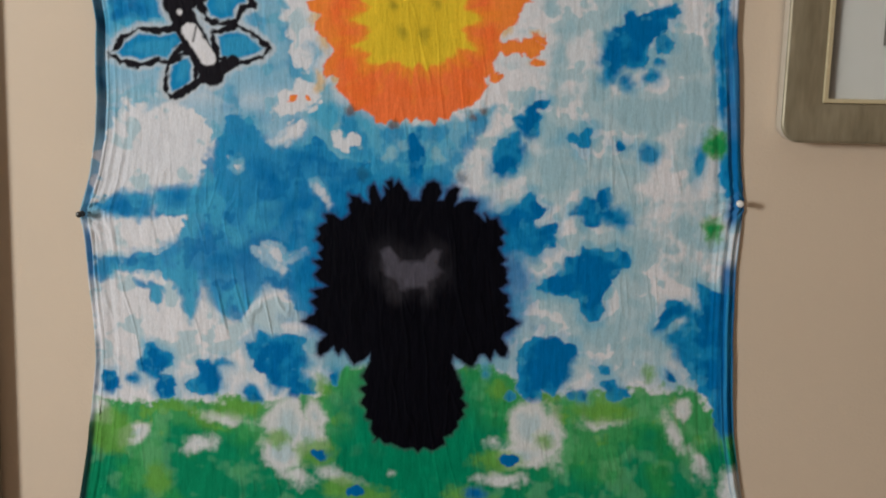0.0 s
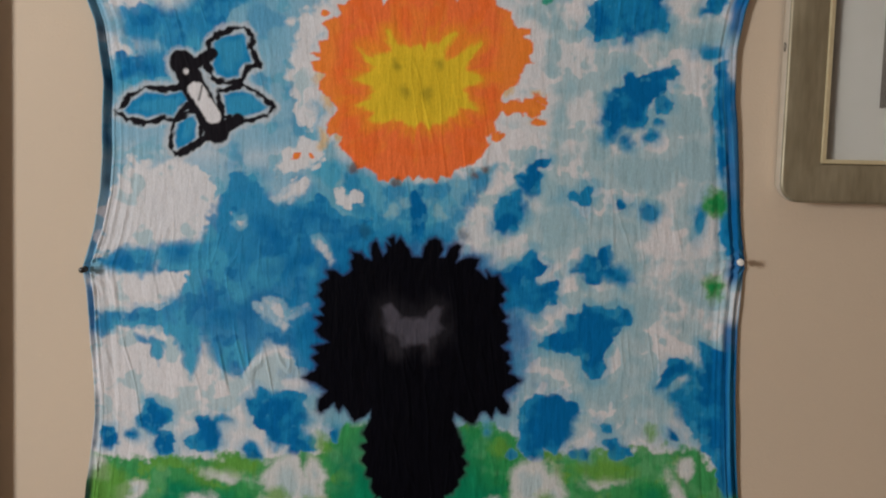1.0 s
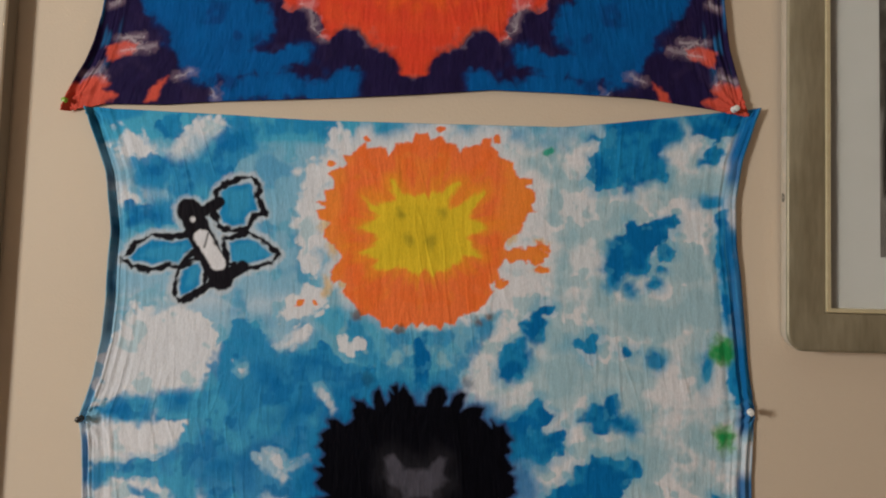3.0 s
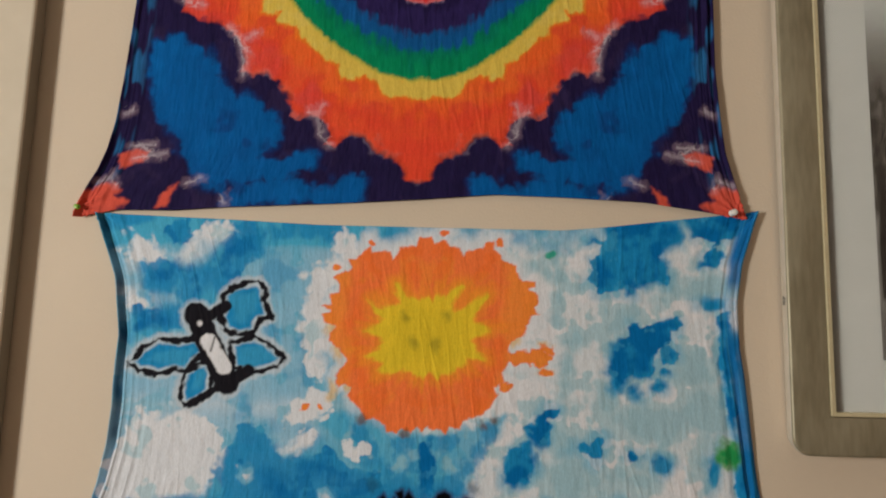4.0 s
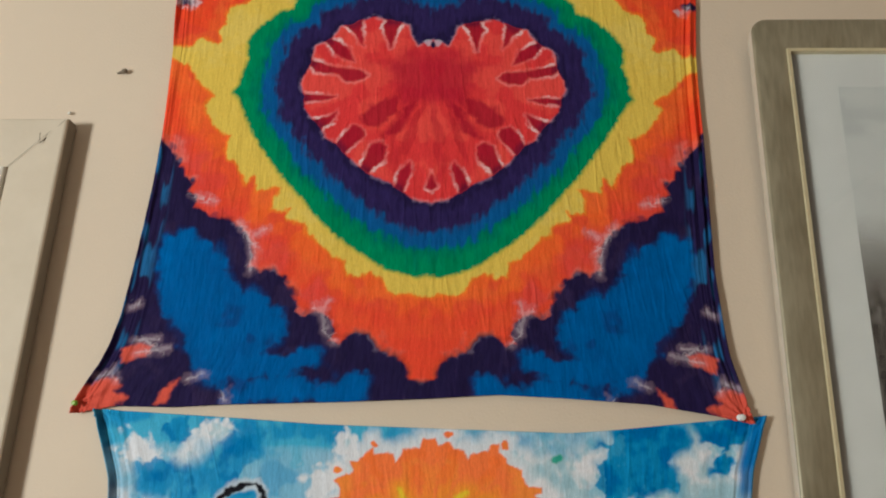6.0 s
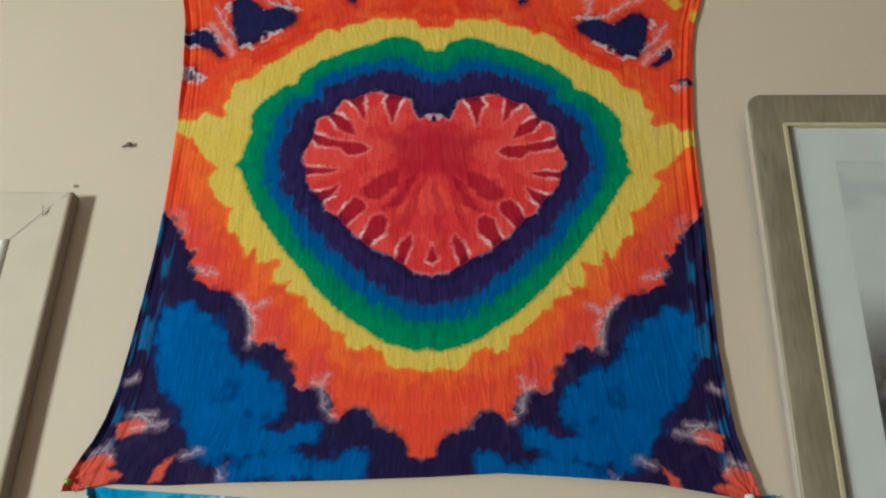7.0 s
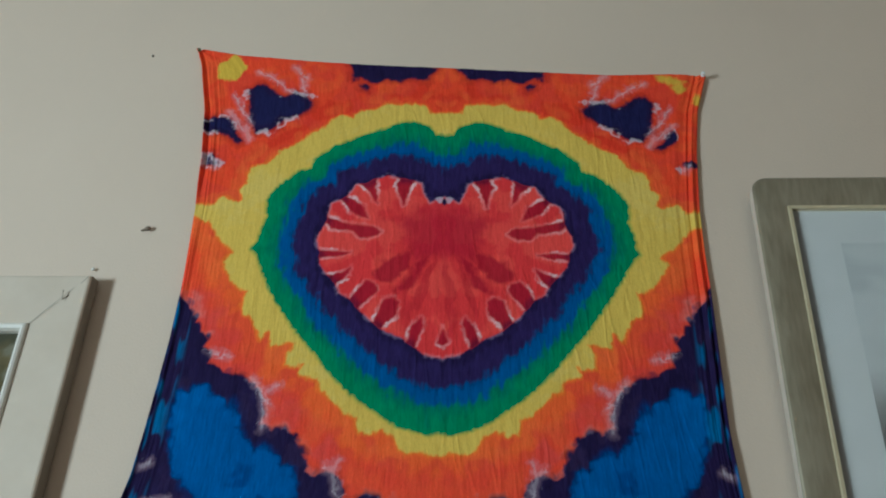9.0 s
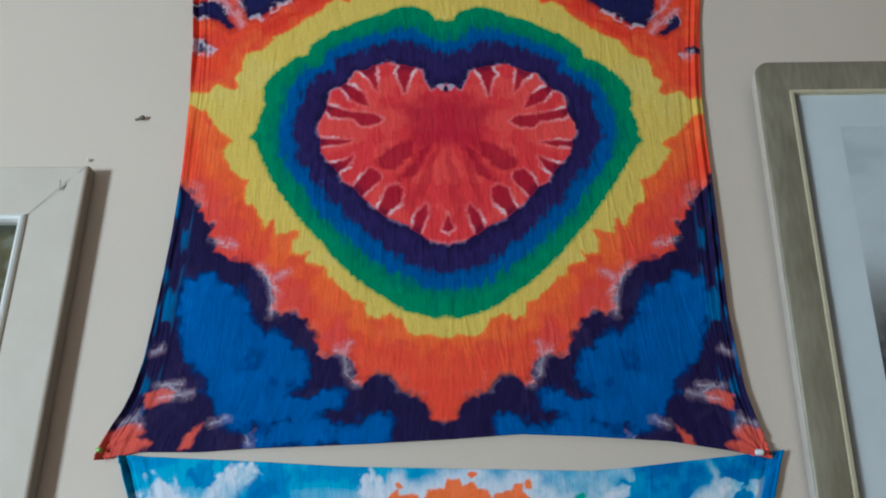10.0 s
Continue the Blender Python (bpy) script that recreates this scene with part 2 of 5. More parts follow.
DEEP_SHAPE = [DEEP_SHAPE_1, DEEP_SHAPE_2, DEEP_SHAPE_3, DEEP_SHAPE_4, DEEP_SHAPE_5, DEEP_SHAPE_6, DEEP_SHAPE_7, DEEP_SHAPE_8, DEEP_SHAPE_9, DEEP_SHAPE_10, DEEP_SHAPE_11, DEEP_SHAPE_12, DEEP_SHAPE_13, DEEP_SHAPE_14, DEEP_SHAPE_15, DEEP_SHAPE_16, DEEP_SHAPE_17, DEEP_SHAPE_18, DEEP_SHAPE_19, DEEP_SHAPE_20, DEEP_SHAPE_21, DEEP_SHAPE_22, DEEP_SHAPE_23]
DOTS_1 = [(310, 1216, 10.9, 10.2, 0), (295, 1178, 8.8, 7.3, 0), (265, 1171, 5.8, 6.6, 0), (366, 1282, 12.4, 5.8, 0), (304, 1197, 7.3, 4.4, 0), (217, 1099, 7.3, 10.2, 0), (222, 1110, 5.8, 5.1, 0), (264, 1093, 6.6, 4.4, 0), (205, 1101, 7.3, 3.6, 0), (361, 1078, 5.1, 11.7, 0), (9, 1073, 10.2, 29.2, 0), (-361, 776, 6.6, 4.4, 0), (138, 772, 6.6, 5.8, 0), (229, 772, 7.3, 10.2, 0), (214, 775, 5.8, 4.4, 0), (-114, 683, 11.7, 7.3, 0), (-61, 635, 11.7, 7.3, 0), (137, 687, 10.9, 7.3, 0)]
DOTS_2 = [(96, 638, 10.2, 7.3, 0), (-93, 788, 7.3, 10.2, 0), (105, 801, 5.8, 8.8, 0)]
DOTS = DOTS_1 + DOTS_2
MID_SHAPE_1 = [(-232,1114), (-203,1119), (-192,1100), (-166,1087), (-145,1080), (-127,1084), (-120,1095), (-87,1074), (-59,1068), (-44,1036), (-57,1008), (-85,993), (-99,978), (-98,946), (-90,908), (-100,872), (-140,874), (-155,906), (-184,901), (-205,879), (-219,864), (-237,864), (-248,878), (-259,902), (-271,909), (-273,881), (-280,852), (-288,873), (-299,901), (-311,915), (-344,921), (-373,924), (-398,905), (-403,934), (-373,931), (-355,942), (-322,943), (-301,958)]
MID_SHAPE_2 = [(-330,943), (-301,958), (-272,953), (-265,974), (-240,982), (-238,996), (-265,999), (-302,994), (-320,997), (-321,1022), (-295,1030), (-270,1031), (-237,1028), (-223,1040), (-207,1047), (-213,1068), (-235,1078), (-232,1114), (-159,1083), (-156,962), (-227,911)]
MID_SHAPE_3 = [(-401,1002), (-382,1010), (-361,1018), (-335,1018), (-334,993), (-345,986), (-367,992), (-389,995)]
MID_SHAPE_4 = [(-354,907), (-329,907), (-321,900), (-324,875), (-332,879), (-336,893), (-350,896)]
MID_SHAPE_5 = [(-376,1323), (-347,1331), (-310,1320), (-288,1324), (-267,1353), (-253,1368), (-216,1364), (-209,1340), (-237,1325), (-244,1296), (-279,1274), (-309,1274), (-324,1295), (-368,1294)]
MID_SHAPE_6 = [(-253,1379), (-217,1375), (-209,1343), (-227,1339), (-238,1361)]
MID_SHAPE_7 = [(-378,1266), (-316,1266), (-308,1245), (-351,1230), (-377,1237)]
MID_SHAPE_8 = [(-344,1378), (-319,1381), (-311,1364), (-329,1349), (-347,1360)]
MID_SHAPE = [MID_SHAPE_1, MID_SHAPE_2, MID_SHAPE_3, MID_SHAPE_4, MID_SHAPE_5, MID_SHAPE_6, MID_SHAPE_7, MID_SHAPE_8]
BAND_SHAPE = [(-121,1141), (-96,1142), (-74,1128), (-53,1121), (-24,1113), (-3,1117), (33,1115), (54,1120), (75,1127), (103,1139), (100,1117), (83,1096), (69,1074), (49,1039), (-44,1036), (-58,1064), (-87,1078), (-81,1099), (-109,1106), (-131,1120)]
PALE_SHAPE_1 = [(-199,954), (-185,960), (-163,961), (-152,948), (-127,956), (-124,946), (-141,938), (-155,930), (-148,924), (-162,920), (-177,930), (-192,940)]
PALE_SHAPE_2 = [(-126,1041), (-115,1045), (-104,1035), (-97,1014), (-103,1007), (-115,1024)]
PALE_SHAPE_3 = [(-227,1068), (-213,1071), (-212,1054), (-220,1048), (-231,1057)]
PALE_SHAPE_4 = [(-181,1090), (-160,1101), (-138,1109), (-152,1087), (-170,1083)]
PALE_SHAPE_5 = [(-102,1088), (-81,1099), (-66,1100), (-70,1085), (-95,1081)]
PALE_SHAPE_6 = [(-405,1337), (-384,1366), (-366,1363), (-350,1338), (-365,1323), (-390,1327)]
PALE_SHAPE_7 = [(-311,1360), (-289,1382), (-260,1382), (-256,1371), (-274,1353), (-292,1346), (-310,1331), (-325,1335)]
PALE_SHAPE_8 = [(-393,1294), (-374,1273), (-352,1262), (-370,1262), (-389,1265)]
PALE_SHAPE_9 = [(-151,1326), (-122,1333), (-107,1312), (-125,1291), (-131,1262), (-120,1234), (-129,1191), (-148,1205), (-156,1240), (-163,1262), (-150,1297)]
PALE_SHAPE_10 = [(-108,1369), (-94,1362), (-94,1344), (-112,1348)]
PALE_SHAPE_11 = [(-367,1129), (-305,1134), (-261,1128), (-257,1103), (-253,1074), (-241,1046), (-252,1035), (-317,1030), (-332,1022), (-390,1013), (-404,1009), (-398,1042), (-385,1093), (-378,1114)]
PALE_SHAPE_12 = [(-411,984), (-375,989), (-331,993), (-273,995), (-244,999), (-236,989), (-268,974), (-272,956), (-301,962), (-323,954), (-351,943), (-373,942), (-399,956)]
PALE_SHAPE_13 = [(-398,898), (-366,928), (-336,918), (-307,908), (-291,873), (-283,844), (-263,909), (-248,867), (-237,853), (-205,876), (-176,894), (-147,892), (-125,864), (-125,836), (-168,841), (-197,847), (-211,833), (-202,776), (-398,769)]
PALE_SHAPE_14 = [(-161,1155), (-125,1162), (-110,1145), (-131,1127), (-160,1119), (-175,1133)]
PALE_SHAPE = [PALE_SHAPE_1, PALE_SHAPE_2, PALE_SHAPE_3, PALE_SHAPE_4, PALE_SHAPE_5, PALE_SHAPE_6, PALE_SHAPE_7, PALE_SHAPE_8, PALE_SHAPE_9, PALE_SHAPE_10, PALE_SHAPE_11, PALE_SHAPE_12, PALE_SHAPE_13, PALE_SHAPE_14]
TEAL_1 = [(182, 1060, 30.7, 38, 0), (173, 1284, 10.9, 8.8, 0), (170, 1263, 13.1, 7.3, 0), (233, 1267, 10.9, 21.9, 0), (232, 1162, 21.9, 29.2, 0), (284, 1135, 58.4, 26.3, 0), (353, 1151, 36.5, 32.9, 0), (356, 1304, 43.8, 18.2, 0), (265, 1065, 36.5, 14.6, 0), (281, 980, 40.1, 11.7, 0), (295, 961, 25.6, 29.2, 0), (338, 1199, 32.9, 25.6, 0), (280, 1020, 18.2, 14.6, 0), (242, 855, 32.9, 21.9, 0), (151, 866, 21.9, 14.6, 0), (185, 1232, 14.6, 18.2, 0), (165, 1189, 21.9, 10.9, 0), (137, 1196, 14.6, 7.3, 0)]
TEAL_2 = [(155, 1316, 14.6, 14.6, 0), (289, 926, 21.9, 14.6, 0), (349, 997, 14.6, 14.6, 0), (-226, 850, 18.2, 13.1, 0), (-161, 873, 32.9, 14.6, 0), (-356, 1104, 13.1, 10.2, 0), (-322, 1072, 8.8, 7.3, 0), (237, 1250, 16.1, 10.2, 0), (143, 1069, 21.9, 14.6, 0), (209, 924, 13.1, 8.8, 0), (-141, 1226, 10.2, 43.8, 0)]
TEAL = TEAL_1 + TEAL_2
HEART = [(-12,1953), (-25,1949), (-34,1943), (-43,1956), (-50,1978), (-62,1984), (-84,1989), (-104,1995), (-118,1989), (-138,1980), (-155,1978), (-161,1966), (-175,1951), (-192,1943), (-195,1929), (-195,1911), (-205,1891), (-208,1876), (-201,1857), (-200,1837), (-190,1823), (-173,1805), (-167,1788), (-147,1777), (-127,1755), (-112,1741), (-90,1726), (-69,1718), (-51,1705), (-32,1692), (-5,1687)]
WEDGE_1 = [(-81,1996), (-60,1988), (-70,1961), (-77,1939), (-82,1954), (-90,1976)]
WEDGE_2 = [(-153,1986), (-124,2001), (-121,1962), (-117,1943), (-127,1954), (-135,1967)]
WEDGE_3 = [(-184,1959), (-158,1951), (-142,1939), (-130,1916), (-142,1920), (-160,1929)]
WEDGE_4 = [(-207,1921), (-167,1909), (-145,1903), (-123,1901), (-109,1891), (-122,1883), (-143,1883), (-153,1893), (-188,1898)]
WEDGE_5 = [(-215,1857), (-180,1860), (-154,1856), (-175,1850), (-212,1846)]
WEDGE_6 = [(-196,1812), (-160,1825), (-150,1832), (-159,1812), (-182,1797)]
WEDGE_7 = [(-153,1766), (-139,1795), (-125,1809), (-112,1805), (-108,1791), (-122,1777), (-141,1756)]
WEDGE_8 = [(-117,1729), (-105,1759), (-98,1777), (-85,1782), (-74,1773), (-76,1755), (-91,1740), (-104,1722)]
WEDGE_9 = [(-62,1706), (-52,1737), (-40,1749), (-36,1738), (-41,1724), (-49,1700)]
WEDGE_10 = [(-15,1711), (-7,1737), (3,1711), (-6,1706)]
WEDGE = [WEDGE_1, WEDGE_2, WEDGE_3, WEDGE_4, WEDGE_5, WEDGE_6, WEDGE_7, WEDGE_8, WEDGE_9, WEDGE_10]
INNER_1 = [(-117,1819), (-106,1842), (-86,1857), (-64,1852), (-63,1833), (-75,1814), (-99,1807), (-112,1809)]
INNER_2 = [(-65,1787), (-82,1791), (-70,1810), (-55,1833), (-39,1852), (-30,1852), (-41,1819), (-53,1796)]
INNER_3 = [(-67,1911), (-46,1921), (-11,1923), (-9,1862), (-34,1854), (-56,1857), (-66,1881)]
INNER = [INNER_1, INNER_2, INNER_3]
YELLOW_EDGE_1 = [(-17,2116), (-40,2117), (-47,2131), (-69,2137), (-93,2134), (-111,2137), (-130,2128), (-157,2124), (-168,2118), (-170,2109), (-189,2112), (-203,2109), (-216,2092), (-233,2081), (-246,2070), (-259,2059), (-281,2048), (-289,2039), (-301,2026), (-309,2018), (-327,2012), (-334,1999), (-334,1981), (-344,1971), (-337,1952), (-344,1944), (-359,1954), (-373,1954), (-380,1940), (-403,1942), (-430,1940), (-426,1921), (-411,1924), (-398,1916), (-384,1911), (-373,1896), (-361,1876)]
YELLOW_EDGE_2 = [(-346,1866), (-340,1856), (-351,1842), (-345,1828), (-333,1809), (-319,1797), (-305,1793), (-308,1781), (-310,1767), (-306,1754), (-290,1745), (-282,1731), (-275,1714), (-266,1723), (-260,1727), (-256,1705), (-240,1710), (-225,1708), (-230,1692), (-232,1675), (-215,1673), (-204,1676), (-210,1665), (-198,1659), (-185,1655), (-180,1638), (-171,1634), (-159,1626), (-141,1610), (-125,1599), (-122,1583), (-104,1579), (-85,1583), (-69,1572), (-61,1560), (-49,1553), (-30,1555), (-15,1551), (-1,1554)]
YELLOW_EDGE = YELLOW_EDGE_1 + YELLOW_EDGE_2
GREEN_EDGE = [(-16,2070), (-30,2074), (-39,2088), (-67,2100), (-90,2097), (-108,2089), (-127,2082), (-149,2075), (-171,2064), (-193,2053), (-211,2042), (-227,2026), (-230,2010), (-253,2004), (-269,1988), (-285,1971), (-296,1952), (-296,1933), (-292,1921), (-298,1896), (-302,1876), (-310,1861), (-300,1852), (-289,1828), (-277,1804), (-261,1777), (-241,1749), (-221,1723), (-203,1706), (-184,1684), (-162,1659), (-136,1635), (-102,1611), (-70,1591), (-47,1584), (-23,1578), (-2,1581)]
VEE = [(-418,1810), (-401,1779), (-387,1770), (-375,1738), (-355,1712), (-348,1686), (-338,1669), (-317,1665), (-296,1657), (-278,1641), (-264,1624), (-255,1608), (-255,1591), (-240,1579), (-221,1581), (-205,1576), (-200,1564), (-192,1548), (-189,1528), (-177,1524), (-158,1523), (-146,1517), (-137,1502), (-137,1486), (-120,1483), (-102,1495), (-82,1484), (-63,1477), (-44,1469), (-29,1462), (-25,1451), (-28,1439), (-12,1435)]
ROYAL_1 = [(-378,1639), (-346,1635), (-316,1623), (-298,1607), (-283,1578), (-261,1555), (-241,1547), (-216,1532), (-202,1508), (-204,1485), (-222,1473), (-210,1466), (-165,1470), (-150,1475), (-149,1459), (-178,1447), (-200,1439), (-237,1435), (-268,1438), (-282,1430), (-306,1437), (-316,1459), (-329,1470), (-332,1490), (-345,1505), (-363,1521), (-374,1544), (-382,1576), (-386,1609)]
ROYAL_2 = [(-270,1419), (-230,1436), (-193,1439), (-162,1433), (-146,1424), (-102,1442), (-87,1438), (-86,1412), (-268,1404)]
ROYAL = [ROYAL_1, ROYAL_2]
FLAME_1 = [(-417,1474), (-396,1481), (-376,1477), (-382,1462), (-400,1456), (-413,1452)]
FLAME_2 = [(-363,1400), (-353,1417), (-339,1428), (-330,1433), (-338,1417), (-347,1404)]
FLAME_3 = [(-476,1380), (-462,1410), (-446,1430), (-420,1434), (-409,1423), (-417,1415), (-399,1408), (-415,1398), (-450,1384)]
FLAME_4 = [(-500, 1420), (-452, 1424), (-425, 1405), (-440, 1380), (-500, 1370)]
FLAME = [FLAME_4, FLAME_1, FLAME_2, FLAME_3]
NAVY_TOP_1 = [(-359,2176), (-346,2185), (-326,2181), (-309,2163), (-294,2157), (-276,2168), (-255,2156), (-240,2144), (-247,2127), (-265,2116), (-288,2110), (-295,2093), (-313,2082), (-336,2082), (-349,2105), (-354,2140)]
NAVY_TOP_2 = [(-413,2117), (-378,2111), (-366,2088), (-353,2065), (-361,2060), (-383,2077), (-407,2083), (-422,2083), (-425,2106)]
NAVY_TOP_3 = [(-414,2038), (-399,2040), (-386,2021), (-397,2016), (-411,2018)]
NAVY_TOP_4 = [(-185,2228), (-49,2226), (-34,2210), (-52,2183), (-77,2190), (-95,2186), (-124,2190), (-143,2182), (-163,2195), (-177,2191)]
NAVY_TOP_5 = [(-163,2178), (-155,2182), (-147,2176), (-153,2167)]
NAVY_TOP = [NAVY_TOP_1, NAVY_TOP_2, NAVY_TOP_3, NAVY_TOP_4, NAVY_TOP_5]
LEMON = [(-415,2225), (-393,2244), (-378,2222), (-392,2200), (-411,2201)]
FLECKS = [
    (27,1373,5,5,0), (90,1359,5,5,0), (-67,1356,4,4,0), (-147,1143,5,4,0), (-129,1144,3,3,0), (124,1213,13,9,0), (146,1213,12,10,0), (156,1225,8,5,0),
    (153,1194,7,5,0), (104,1177,6,4,0), (-118,1324,3,3,0), (-103,1315,7,5,0)
]
WARM_FLECKS = [
    (-107,1217,7,15,0), (117,1239,10,12,0), (156,1229,8,5,0), (152,1195,8,5,0), (-118,1240,8,8,0), (-92,1170,6,10,0), (-116,1168,5,8,0)
]

# ---- dyes ----
BLANK = (0.78, 0.79, 0.86)
TEAL_DYE, CYAN_DYE, BLUE_DYE, DEEP_DYE = (0.33, 0.57, 0.68), (0.07, 0.42, 0.68), (0.012, 0.26, 0.58), (0.001, 0.150, 0.45)
ORANGE_DYE, YELLOW_DYE, LIME_DYE, GREEN_DYE = (0.97, 0.205, 0.06), (0.84, 0.60, 0.04), (0.15, 0.40, 0.06), (0.02, 0.30, 0.09)
EMERALD_DYE, BLACK_DYE, SLATE_DYE = (0.004, 0.25, 0.13), (0.003, 0.003, 0.006), (0.13, 0.125, 0.17)
NAVY_DYE, ROYAL_DYE, RED_DYE, CRIMSON_DYE = (0.018, 0.012, 0.058), (0.002, 0.105, 0.375), (0.66, 0.05, 0.035), (0.34, 0.008, 0.025)


def paint_landscape(x, z, near_left, near_right):
    """Sun, butterfly and black tree over green ground, under a blotched blue sky."""
    wx = x + 3.0 * mottle(x, z, 17, 1, 2) + 1.6 * mottle(x, z, 6, 2, 2)
    wz = z + 3.0 * mottle(x, z, 17, 3, 2) + 1.6 * mottle(x, z, 6, 4, 2)
    lx, lz = wx + 9 * mottle(x, z, 34, 2, 3), wz + 9 * mottle(x, z, 34, 5, 3)
    jag = mottle(x, z, 5, 1, 2)
    fine = 0.7 * mottle(x, z, 13, 5, 2) + 0.6 * jag
    wide = 0.6 * mottle(x, z, 80, 6, 3)
    patchy = mottle(x, z, 30, 7, 3)
    puffs = np.abs(mottle(x, z, 19, 2, 1)) + 0.5 * np.abs(mottle(x, z, 9, 5, 1)) - 0.35
    soft = 0.7 + 2.6 * ramp(mottle(x, z, 55, 4, 2), -0.1, 0.45)     # some edges bled, others stayed crisp
    axis = 6 - 0.006 * (z - 1000)
    m = np.abs(x - axis)
    c = np.tile(np.array(BLANK), (len(x), 1))
    # sky: pale teal clouds, then washes of blue, then the deep blots
    sky = ramp(z, 770, 820)
    teal = np.maximum(blots(lx, lz, TEAL), np.maximum(30 * mottle(x, z, 34, 7, 3), 26 * mottle(x, z, 20, 3, 3) - 2) - 7 + 4 * ramp(x, 120, 220))
    c = stain(c, 0.16 * sky * ramp(mottle(x, z, 24, 4, 3), -0.1, 0.3), TEAL_DYE)
    c = stain(c, 0.7 * sky * ramp((teal + 8 * puffs + 3 * patchy) / soft, -2.5, 2.5), TEAL_DYE)
    c = stain(c, 0.34 * sky * ramp(teal + 12 * mottle(x, z, 18, 6, 3), 3, 12), (0.20, 0.46, 0.60))
    wash = ramp(-x - 60 + 30 * wide, -50, 40) * ramp(z + 20 * patchy, 1110, 1160) + 0.85 * ramp(z + 10 * patchy, 1340, 1368) * ramp(x, 330, 200)
    wash = np.maximum(wash, 0.9 * ramp(-x + 20 * patchy, -40, 60) * ramp(z, 960, 1000) * ramp(z, 1180, 1120))
    c = stain(c, 0.86 * wash * (0.85 + 0.35 * wide), CYAN_DYE)
    c = stain(c, 0.45 * wash * ramp(patchy + wide, 0.0, 0.4), BLUE_DYE)
    pale = stained(lx, lz, PALE_SHAPE)
    band = stained(lx, lz, [BAND_SHAPE])
    c = stain(c, 0.85 * ramp(band + 8 * puffs + 8 * patchy, -8, 6), CYAN_DYE)
    c = stain(c, 0.7 * ramp(np.minimum(band, 8) + 30 * mottle(m, z, 26, 3, 3) + 8 * fine, 2, 14), BLUE_DYE)
    c = stain(c, 0.6 * ramp(np.minimum(band, 6) + 30 * mottle(m, z, 22, 5, 3), 12, 20), TEAL_DYE)
    middle = stained(wx, wz, MID_SHAPE)
    c = stain(c, 0.55 * ramp(middle + 10 * patchy, -16, 2), CYAN_DYE)
    c = stain(c, 0.93 * ramp((pale + 14 * puffs + 7 * patchy + 7 * fine - 0.25 * np.maximum(middle, 0)) / (soft * (1 + 1.3 * ramp(z, 1180, 1240))), -3.5, 3) * sky, BLANK)
    c = stain(c, 0.6 * sky * ramp(pale, -2, 8) * ramp(mottle(x, z, 26, 4, 3) + 0.04 * np.maximum(blots(lx, lz, TEAL[-8:]), -4) + 0.2 * ramp(z, 900, 850), 0.06, 0.24), TEAL_DYE)
    middle_mask = ramp((middle + 9 * puffs + 3 * fine + 5 * patchy) / soft, -3, 2.5) * (1 - 0.9 * ramp(stained(wx, wz, PALE_SHAPE[:5]) + 6 * puffs, -3, 3))
    c = stain(c, 0.9 * middle_mask, BLUE_DYE)
    c = stain(c, middle_mask * 0.7 * ramp(mottle(x, z, 40, 1, 3), -0.02, 0.25), CYAN_DYE)
    c = stain(c, middle_mask * 0.55 * ramp(mottle(x, z, 22, 6, 3) + wide, 0.08, 0.3), DEEP_DYE)
    c = stain(c, middle_mask * 0.7 * ramp(np.minimum(middle, 12) + 34 * wide + 16 * patchy, 6, 24), DEEP_DYE)
    deep = np.maximum(stained(wx, wz, DEEP_SHAPE), blots(wx, wz, DOTS))
    c = stain(c, 0.5 * ramp(deep + 10 * patchy, -14, 0) * ramp(z, 690, 720), CYAN_DYE)
    deep_mask = ramp((deep + 5 * puffs + 2 * fine) / soft, -2.2, 2.0)
    c = stain(c, deep_mask, BLUE_DYE)
    c = stain(c, deep_mask * 0.95 * ramp(np.minimum(deep, 9) + 14 * wide + 20 * mottle(x, z, 20, 4, 3), -3, 9), DEEP_DYE)
    c = stain(c, deep_mask * 0.4 * ramp(mottle(x, z, 16, 1, 3) - 0.02 * deep, 0.08, 0.3), CYAN_DYE)
    # blue halo of the tree and the dark line above it
    halo = np.hypot((x - axis) / 1.06, z - 906)
    sides = ramp(m + 0.5 * (z - 906), 20, 90)
    c = stain(c, 0.8 * ramp(halo + 30 * mottle(m, z, 30, 2, 3), 162, 128) * ramp(z, 810, 850), BLUE_DYE)
    c = stain(c, 0.6 * ramp(halo + 24 * mottle(m, z, 20, 3, 3), 144, 120) * ramp(z, 810, 860) * (0.4 + 0.6 * sides), DEEP_DYE)
    c = stain(c, 0.55 * ramp(8 - m + 6 * fine, -4, 8) * ramp(z, 1015, 1035) * ramp(z, 1115, 1090), DEEP_DYE)
    for side in (-1, 1):
        c = stain(c, 0.55 * ramp(np.hypot(x - axis - side * 63, z - 1050) + 5 * fine, 13, 3), (0.01, 0.06, 0.14))
    c = stain(c, 0.75 * ramp(m + 24 * patchy, 150, 115) * ramp(z + 10 * fine, 790, 805) * ramp(z, 850, 825), (0.10, 0.40, 0.58))
    # ground
    gx, gz = zip(*GROUND)
    under = np.interp(lx, gx, gz) - lz
    ground = ramp(under + 10 * fine + 8 * patchy, -6, 6) * (1 - 0.9 * deep_mask * ramp(z, 700, 740))
    tone = 0.6 * mottle(x, z, 46, 3, 3) + 0.005 * (under - 22)
    c = stain(c, ground * 0.97, (0.035, 0.34, 0.095))
